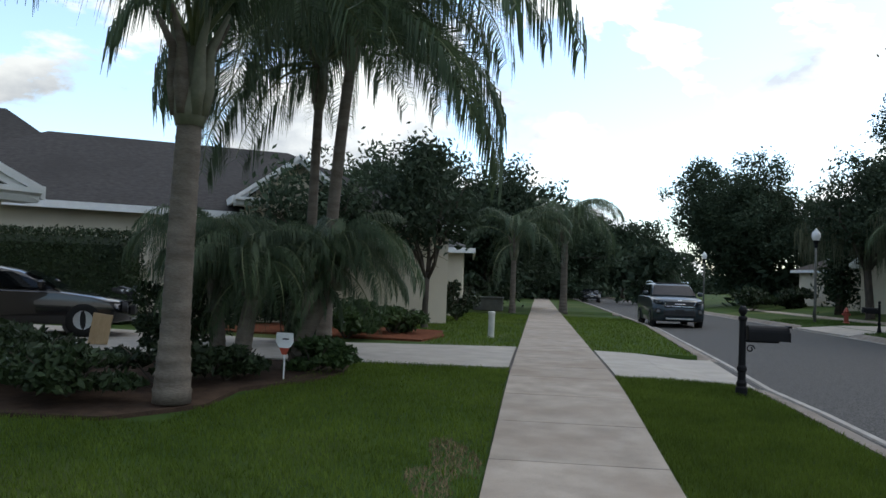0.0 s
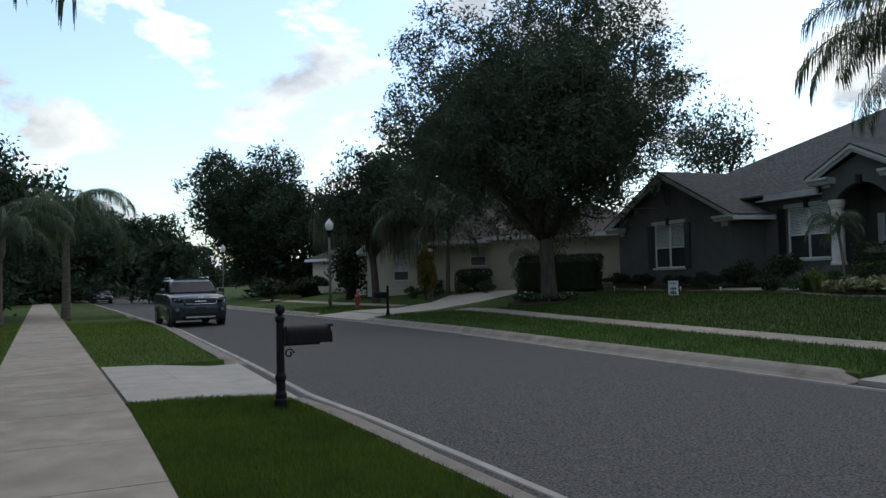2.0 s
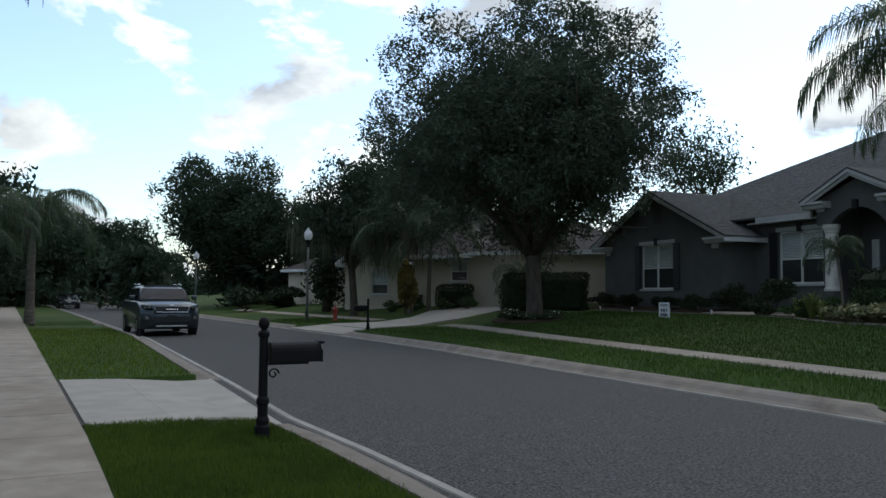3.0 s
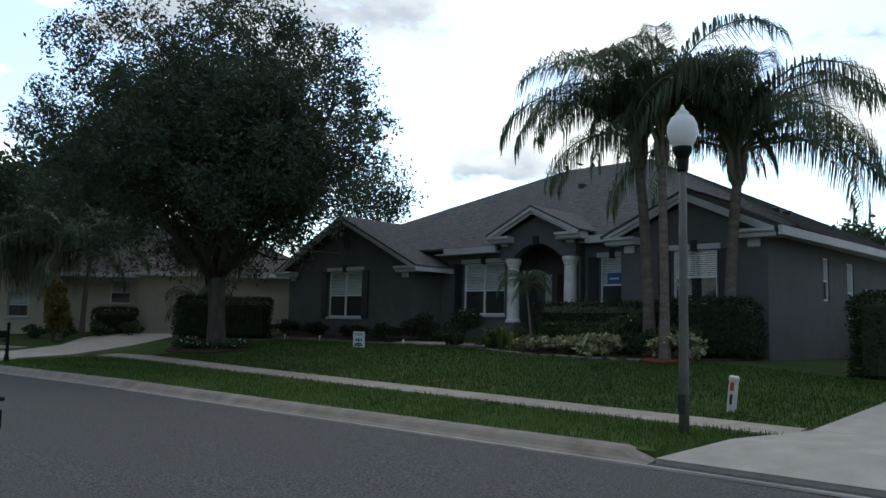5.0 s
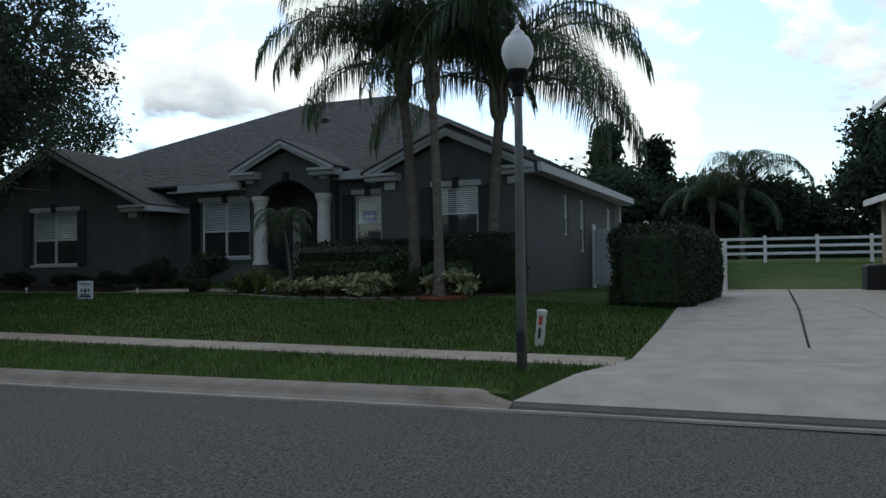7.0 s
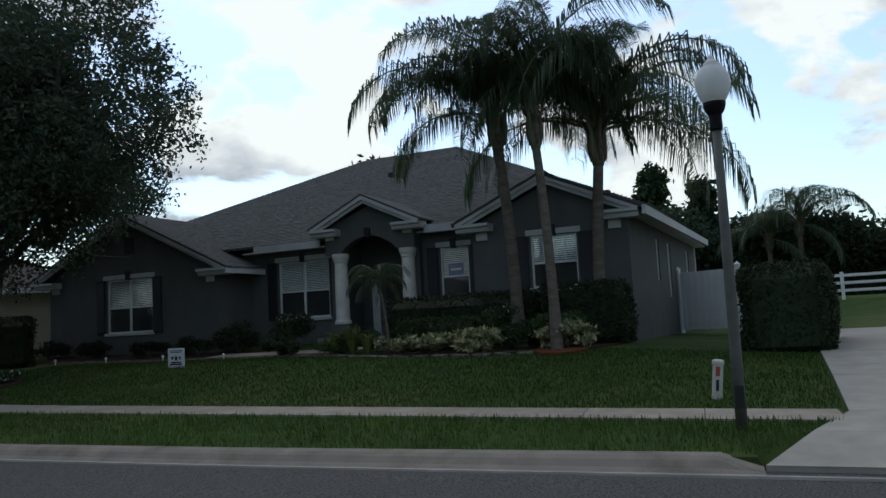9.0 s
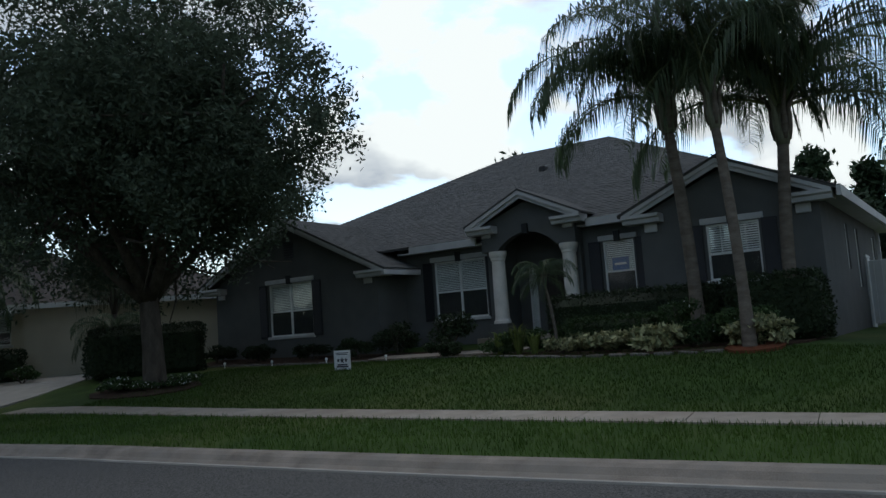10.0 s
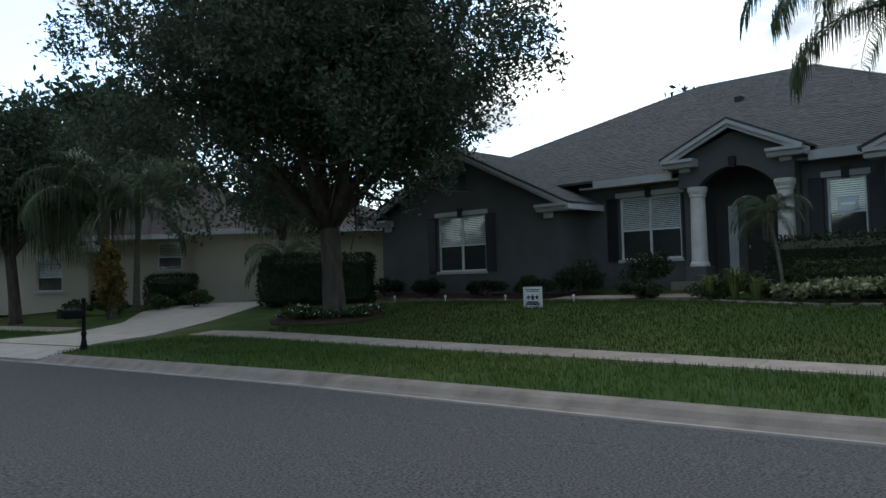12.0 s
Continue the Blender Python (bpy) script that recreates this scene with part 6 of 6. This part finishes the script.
simple_house("near_side_house", pose(-10.8, 19.3, 0, 0, 0, 118), [
    (0.0, 9.0, -8.5, 8.2, 0.0, 3.1, "hip", 2.6, []),
    (-0.9, 6.0, -4.7, -2.0, 0.0, 3.5, "gable", 1.3, []),
    (4.0, 13.0, 1.0, 11.0, 0.0, 3.4, "hip", 3.6, []),
], "beige stucco house with a shaded dark shingle roof behind the palms", roof="shaded_dark_roof")
simple_house("garage_house", pose(-9.4, 7.8, 0, 0, 0, 150), [
    (0.0, 7.0, -1.5, 4.5, 0.0, 2.55, "gable", 1.5, []),
], "pale house corner with white eaves beside the driveway", roof="roofing")
simple_house("porch_house", pose(-4.6, 29.5, 0, 0, 0, 95), [
    (0.0, 8.0, -1.2, 0.6, 0.0, 2.7, "hip", 0.5, []),
    (1.5, 8.0, 0.6, 7.0, 0.0, 2.9, "hip", 2.2, [(2.0, 3.2, 1.0, 2.2)]),
], "beige house with pale porch walls behind the shrubs", roof="roofing")

# ---- vehicles ----


def car(name, m, label, paint, dims, kind="suv"):
    """A car facing -x in its own frame: shaped body, glasshouse, wheels, lights, grille."""
    L, W, Ht = dims
    t = thing(name, m, label, "car")
    if kind == "suv":
        low = [(-0.5, 0.42), (-0.5, 0.62), (-0.492, 0.8), (-0.47, 0.98), (-0.44, 1.06), (-0.22, 1.17), (0.44, 1.18), (0.49, 1.1), (0.5, 0.7), (0.49, 0.42), (0.40, 0.24), (-0.42, 0.24), (-0.485, 0.28)]
        top = [(-0.235, 1.16), (-0.11, 1.58), (-0.04, 1.66), (0.28, 1.665), (0.42, 1.58), (0.475, 1.17)]
    else:
        low = [(-0.5, 0.35), (-0.5, 0.6), (-0.48, 0.72), (-0.4, 0.82), (-0.2, 0.95), (0.38, 0.98), (0.48, 0.95), (0.5, 0.7), (0.49, 0.35), (0.4, 0.25), (-0.42, 0.25)]
        top = [(-0.22, 0.94), (-0.06, 1.33), (0.02, 1.4), (0.16, 1.39), (0.38, 0.97)]
    zf = Ht / (1.68 if kind == "suv" else 1.42)

    def hull(pts, w_lo, w_hi, z_lo, z_hi, nose=0.0):
        bm = bmesh.new()
        rows = []
        for s in (-1, -0.95, -0.82, -0.6, -0.3, 0, 0.3, 0.6, 0.82, 0.95, 1):
            row = []
            for x, z in pts:
                f = (z * zf - z_lo) / (z_hi - z_lo)
                w = w_lo + (w_hi - w_lo) * max(0, min(1, f))
                back = (0.32 if nose else 0.08) * abs(s) ** 3.5 * (1 if x < -0.3 else -1 if x > 0.4 else 0)
                row.append(bm.verts.new((x * L + back, s * w / 2, (z - (0.05 * abs(s) ** 5 if z > 0.9 else 0)) * zf)))
            rows.append(row)
        for r, q in zip(rows, rows[1:]):
            for i in range(len(pts)):
                j = (i + 1) % len(pts)
                bm.faces.new((r[i], r[j], q[j], q[i]))
        bm.faces.new(rows[0][::-1])
        bm.faces.new(rows[-1])
        bmesh.ops.recalc_face_normals(bm, faces=bm.faces)
        bmesh.ops.bevel(bm, geom=[e for e in bm.edges if any(len(f.verts) > 4 for f in e.link_faces)], offset=0.025, segments=2, affect="EDGES", profile=0.6)
        return bm

    body = part("body", hull(low, W * 0.98, W, 0.3, 1.2, 0.1), paint, t, smooth=True)
    zt = max(z for x, z in top) * zf
    zb = min(z for x, z in top) * zf
    part("cabin", hull(top, W * 0.92, W * 0.74, zb, zt), paint, t, smooth=True)
    # glass
    (xa, za), (xb, zb2) = top[0], top[1]
    for s_, (x0, z0), (x1, z1), nm in ((1, top[0], top[1], "windscreen"), (-1, top[-1], top[-2], "rear_window")):
        bm = bmesh.new()
        w0, w1 = W * 0.43, W * 0.355
        off = -0.03 * s_
        f0, f1 = 0.08, 0.93
        lerp = lambda f: (x0 + (x1 - x0) * f, z0 + (z1 - z0) * f)
        (p0, q0), (p1, q1) = lerp(f0), lerp(f1)
        vs = [bm.verts.new(c) for c in ((p0 * L + off, -w0, q0 * zf + 0.012), (p0 * L + off, w0, q0 * zf + 0.012), (p1 * L + off, w1, q1 * zf + 0.012), (p1 * L + off, -w1, q1 * zf + 0.012))]
        bm.faces.new(vs)
        bmesh.ops.solidify(bm, geom=bm.faces[:], thickness=0.006)
        part(nm, bm, "glassdark", t)
    for s in (-1, 1):
        zlo, zhi = zb + 0.04, zt - 0.1
        cuts = [(0.06, 0.36), (0.38, 0.66), (0.68, 0.9)]
        for a, b in cuts:
            xs = lambda f, top_: (top[0][0] + (top[-1][0] - top[0][0]) * f) * L if not top_ else (top[1][0] + 0.02 + (top[-2][0] - top[1][0] - 0.04) * f) * L
            bm = bmesh.new()
            y0, y1 = s * (W * 0.46 + 0.004), s * (W * 0.385 + 0.012)
            vs = [bm.verts.new(c) for c in ((xs(a, 0), y0, zlo), (xs(b, 0), y0, zlo), (xs(b, 1), y1, zhi), (xs(a, 1), y1, zhi))]
            bm.faces.new(vs)
            bmesh.ops.solidify(bm, geom=bm.faces[:], thickness=0.006)
            part("side_window", bm, "glassdark", t)
        part("mirror", boxed(top[0][0] * L + 0.25, top[0][0] * L + 0.38, *sorted((s * W * 0.49, s * (W * 0.49 + 0.2))), zb + 0.02, zb + 0.19, bevel=0.04), paint, t)
        if kind == "suv":
            part("roof_rail", tube(bmesh.new(), [(top[2][0] * L, s * W * 0.36, zt), (top[2][0] * L + 0.1, s * W * 0.36, zt + 0.05), (top[3][0] * L, s * W * 0.36, zt + 0.05), (top[3][0] * L + 0.1, s * W * 0.36, zt)], [0.018] * 4, 6), "chrome", t)
        for wx in (-0.31, 0.29):
            wh = new("wheel")
            wh.parent = t
            wh.location = (wx * L, s * (W / 2 - 0.1), 0.345 * zf)
            wh.rotation_euler = (radians(90), 0, 0)
            R = 0.345 * zf
            part("tyre", lathe(bmesh.new(), [(R * 0.62, -0.11), (R * 0.93, -0.11), (R, -0.07), (R, 0.07), (R * 0.93, 0.11), (R * 0.62, 0.11)], 24), "tyre", wh, smooth=True)
            bm = lathe(bmesh.new(), [(R * 0.62, -0.1), (R * 0.55, -0.115), (R * 0.5, -0.06), (R * 0.5, 0.06), (R * 0.55, 0.115), (R * 0.62, 0.1)], 20)
            for k in range(5):
                a = k * math.tau / 5
                for zz in (-0.1, 0.085):
                    b = box(bmesh.new(), R * 0.05, R * 0.56, -0.035, 0.035, zz, zz + 0.02)
                    bmesh.ops.rotate(b, verts=b.verts, cent=(0, 0, 0), matrix=Matrix.Rotation(a, 3, "Z"))
                    tmp = bpy.data.meshes.new("spoke")
                    b.to_mesh(tmp)
                    b.free()
                    bm.from_mesh(tmp)
                    bpy.data.meshes.remove(tmp)
            part("rim", bm, "rim", wh)
        # arch lining and lights
            part("wheel_arch", lathe(bmesh.new(), [(R * 1.16, 0.0), (R * 1.2, 0.02), (R * 1.2, 0.08), (R * 1.05, 0.1)], 22), "plastic", wh).location.z = -s * 0.03 - 0.04
        hl = bmesh.new()
        ring = [(0.30, 0.9), (0.33, 0.985), (0.44, 1.02), (0.475, 1.03), (0.48, 0.95), (0.42, 0.9)]
        a, b = [[hl.verts.new((-0.5 * L + 0.32 * (2 * y) ** 3.5 + off - 0.012 + (z - 0.75) * 0.18, s * y * W, z * zf)) for y, z in ring] for off in (0.0, 0.1)]
        hl.faces.new(a), hl.faces.new(b[::-1])
        for k in range(6):
            hl.faces.new((a[k], b[k], b[(k + 1) % 6], a[(k + 1) % 6]))
        bmesh.ops.recalc_face_normals(hl, faces=hl.faces)
        lamp_ = part("headlight", hl, "plastic", t)
        for y in (0.36, 0.43):
            part("reflector", tube(bmesh.new(), [(-0.5 * L + 0.32 * (2 * y) ** 3.5 + 0.004, s * y * W, 0.955 * zf), (-0.5 * L + 0.32 * (2 * y) ** 3.5 + 0.06, s * y * W, 0.955 * zf)], [0.04, 0.03], 10), "lens", lamp_)
        fog = part("fog_surround", tube(bmesh.new(), [(-0.5 * L + 0.1, s * 0.4 * W, 0.62 * zf), (-0.5 * L + 0.2, s * 0.4 * W, 0.62 * zf)], [0.105, 0.105], 14), "plastic", t)
        part("fog_light", tube(bmesh.new(), [(-0.5 * L + 0.09, s * 0.4 * W, 0.62 * zf), (-0.5 * L + 0.15, s * 0.4 * W, 0.62 * zf)], [0.06, 0.06], 12), "lens", fog)
        part("tail_light", boxed(0.475 * L, 0.505 * L, *sorted((s * W * 0.36, s * W * 0.47)), 0.85 * zf, 1.0 * zf, bevel=0.01), "red", t)
    gr = part("grille", side_prism(bmesh.new(), [(-0.505 * L, 0.78 * zf), (-0.5 * L, 0.975 * zf), (-0.47 * L, 0.98 * zf), (-0.47 * L, 0.78 * zf)], -W * 0.29, W * 0.29), "plastic", t)
    part("grille_bar", boxed(-0.509 * L, -0.5 * L, -0.2, 0.2, 0.865 * zf, 0.9 * zf, bevel=0.008), "chrome", gr)
    part("grille_frame", tube(bmesh.new(), [(-0.506 * L, -W * 0.29, 0.95 * zf), (-0.507 * L, -W * 0.26, 0.8 * zf), (-0.507 * L, W * 0.26, 0.8 * zf), (-0.506 * L, W * 0.29, 0.95 * zf)], [0.012] * 4, 6), "chrome", gr)
    part("badge", boxed(-0.502 * L, -0.49 * L, -0.08, 0.08, 0.99 * zf, 1.03 * zf, bevel=0.01), "chrome", gr)
    part("lower_grille", boxed(-0.506 * L, -0.48 * L, -W * 0.3, W * 0.3, 0.45 * zf, 0.66 * zf, bevel=0.02), "plastic", t)
    part("skid_plate", boxed(-0.505 * L, -0.46 * L, -W * 0.26, W * 0.26, 0.32 * zf, 0.38 * zf, bevel=0.015), "rim", t)
    if kind == "suv":
        part("sunroof", boxed(top[2][0] * L + 0.1, top[3][0] * L - 0.2, -W * 0.28, W * 0.28, zt - 0.01, zt + 0.008, bevel=0.004), "glassdark", t)
        part("roof_visor", boxed(top[2][0] * L - 0.12, top[2][0] * L + 0.12, -W * 0.3, W * 0.3, zt - 0.03, zt + 0.004, bevel=0.01), "plastic", t)
    part("plate", boxed(-0.512 * L, -0.505 * L, -0.16, 0.16, 0.6 * zf, 0.7 * zf), "pvc" if kind != "suv" else "plastic", t)
    return t


M["glassdark"] = mat("car_glass", (0.012, 0.015, 0.018), None, 0.05, 3, 0, spec=0.5)
car("parked_suv", pose(4.98, 31.6, -0.12, 0, 0, 91), "blue-grey sport utility vehicle parked at the kerb", "paint", (4.75, 1.98, 1.78))
car("parked_sedan", pose(-10.6, 12.2, 0.02, 0, 0, 205), "black sedan parked in the driveway", "carblack", (4.6, 1.8, 1.32), "sedan")
car("far_sedan", pose(5.0, 82, -0.12, 0, 0, 90), "dark car parked far down the street", "carblack", (4.6, 1.8, 1.42), "sedan")

t = thing("fire_hydrant", pose(13.6, 36.2, gz(13.6, 36.2)), "red fire hydrant beside the far driveway", "hydrant")
part("barrel", lathe(bmesh.new(), [(0.15, -0.05), (0.15, 0.05), (0.1, 0.08), (0.1, 0.5), (0.13, 0.52), (0.13, 0.56), (0.1, 0.6), (0.06, 0.7), (0.02, 0.74)], 14), "hydrant", t)
part("nozzle", tube(bmesh.new(), [(-0.18, 0, 0.42), (0.18, 0, 0.42)], [0.05, 0.05], 10), "hydrant", t)
t = thing("utility_box", pose(-2.9, 38.5, 0), "low green-grey utility box on the far lawn", "utility box")
part("cabinet", boxed(-0.75, 0.75, -0.5, 0.5, 0, 0.62, bevel=0.03), "pole", t)
part("lid", boxed(-0.8, 0.8, -0.55, 0.55, 0.62, 0.7, bevel=0.02), "pole", t)
t = thing("cardboard_box", pose(-7.9, 10.75, 0, 0, 8, 20), "upright pale wooden board leaning by the bed", "board")
part("panel", boxed(-0.16, 0.16, -0.02, 0.02, 0.0, 0.55, bevel=0.004), "wood", t)
t = thing("air_conditioner", pose(31.3, -1.6, gz(31.3, -1.6)), "dark air-conditioning unit beside the tan house", "air conditioner")
part("casing", boxed(-0.4, 0.4, -0.4, 0.4, 0, 0.85, bevel=0.03), "plastic", t)
part("top_grille", lathe(bmesh.new(), [(0.34, 0.85), (0.34, 0.88), (0.3, 0.9), (0.05, 0.91)], 20), "pole", t)

# ---- grass ----


def grass(name, pts, h, w, seed, material="blade", lean=0.5):
    rng = np.random.default_rng(seed)
    n = len(pts)
    a = rng.uniform(0, math.tau, n)
    d = np.stack([np.cos(a), np.sin(a), 0 * a], 1)
    side = np.stack([-np.sin(a), np.cos(a), 0 * a], 1) * w * rng.uniform(0.7, 1.3, (n, 1))
    hh = h * rng.uniform(0.55, 1.25, (n, 1))
    tip = pts + d * hh * rng.uniform(0.1, lean + 0.4, (n, 1)) + np.array([0, 0, 1]) * hh
    ob = new(name, card_mesh(name, np.stack([pts - side, pts + side, tip + side * 0.25, tip - side * 0.25], 1), material))
    return tagged(ob, "short green blades of lawn grass", "grass", kind="stuff")


rng = np.random.default_rng(9)


def scatter(n, x0, x1, y0, y1, keep, power=1.0):
    x, y = rng.uniform(x0, x1, n), y0 + (y1 - y0) * rng.uniform(0, 1, n) ** power
    ok = np.array([keep(a, b) for a, b in zip(x, y)])
    x, y = x[ok], y[ok]
    return np.stack([x, y, [gz(a, b) - 0.012 for a, b in zip(x, y)]], 1)


def bare(x, y):
    return (x + 1.08) ** 2 / 0.06 + (y - 4.4) ** 2 / 0.9 < 1 + 0.7 * math.sin(9 * x + 5 * y)


verge = lambda x, y: 0.78 < x < on_line(NEAR_KERB, y) - 0.14 and not (9.75 - 0.4 * max(x - 1.6, 0) < y < 14.5)
yard = lambda x, y: x < -0.78 and y < 10.2 and not (y > 5.2 and x < -3.9 + 0.2 * (y - 6)) and not (bare(x, y) and random.random() < 0.85)
grass("grass_verge", scatter(80000, 0.78, 3.0, 1.5, 9.8, verge), 0.055, 0.004, 1)
grass("grass_yard", scatter(95000, -6.5, -0.78, 1.5, 10.3, yard), 0.05, 0.0045, 2)
grass("grass_beyond", scatter(48000, -7, 3.7, 14.4, 34, lambda x, y: (verge(x, y) and y > 14) or (-7 < x < -0.78 and y > 14.7 + 0.0 * x and not (x < -2.8 and y < 19.5))), 0.06, 0.008, 3)
strip = lambda x, y: on_line(FAR_KERB, y) + 0.16 < x < far_walk_x(y) - 0.47 and not 28.2 < y < 34.3 and y > drive_edge(x) + 0.04
grass("grass_far_strip", scatter(60000, 9.2, 15, 5.4, 40, strip, 1.3), 0.075, 0.007, 4, "shaded_blade")
lawn2 = lambda x, y: x > far_walk_x(y) + 0.45 and x < 21.5 and y > drive_edge(x) + 0.04 and (H2W.inverted() @ Vector((x, y, 0))).x < -3.2 + 1.6 * smooth(13, 18, y) and not (y > 26.5 and x > 15 + 0.0)
grass("grass_far_lawn", scatter(80000, 12, 21.5, 4.5, 28, lawn2), 0.06, 0.008, 5, "shaded_blade")
grass("dead_grass", scatter(5000, -2.1, -0.8, 3.3, 6.0, lambda x, y: bare(x, y)), 0.03, 0.006, 6, "straw")
tagged(bpy.data.objects["dead_grass"], "patch of brown dead grass beside the sidewalk", "grass")
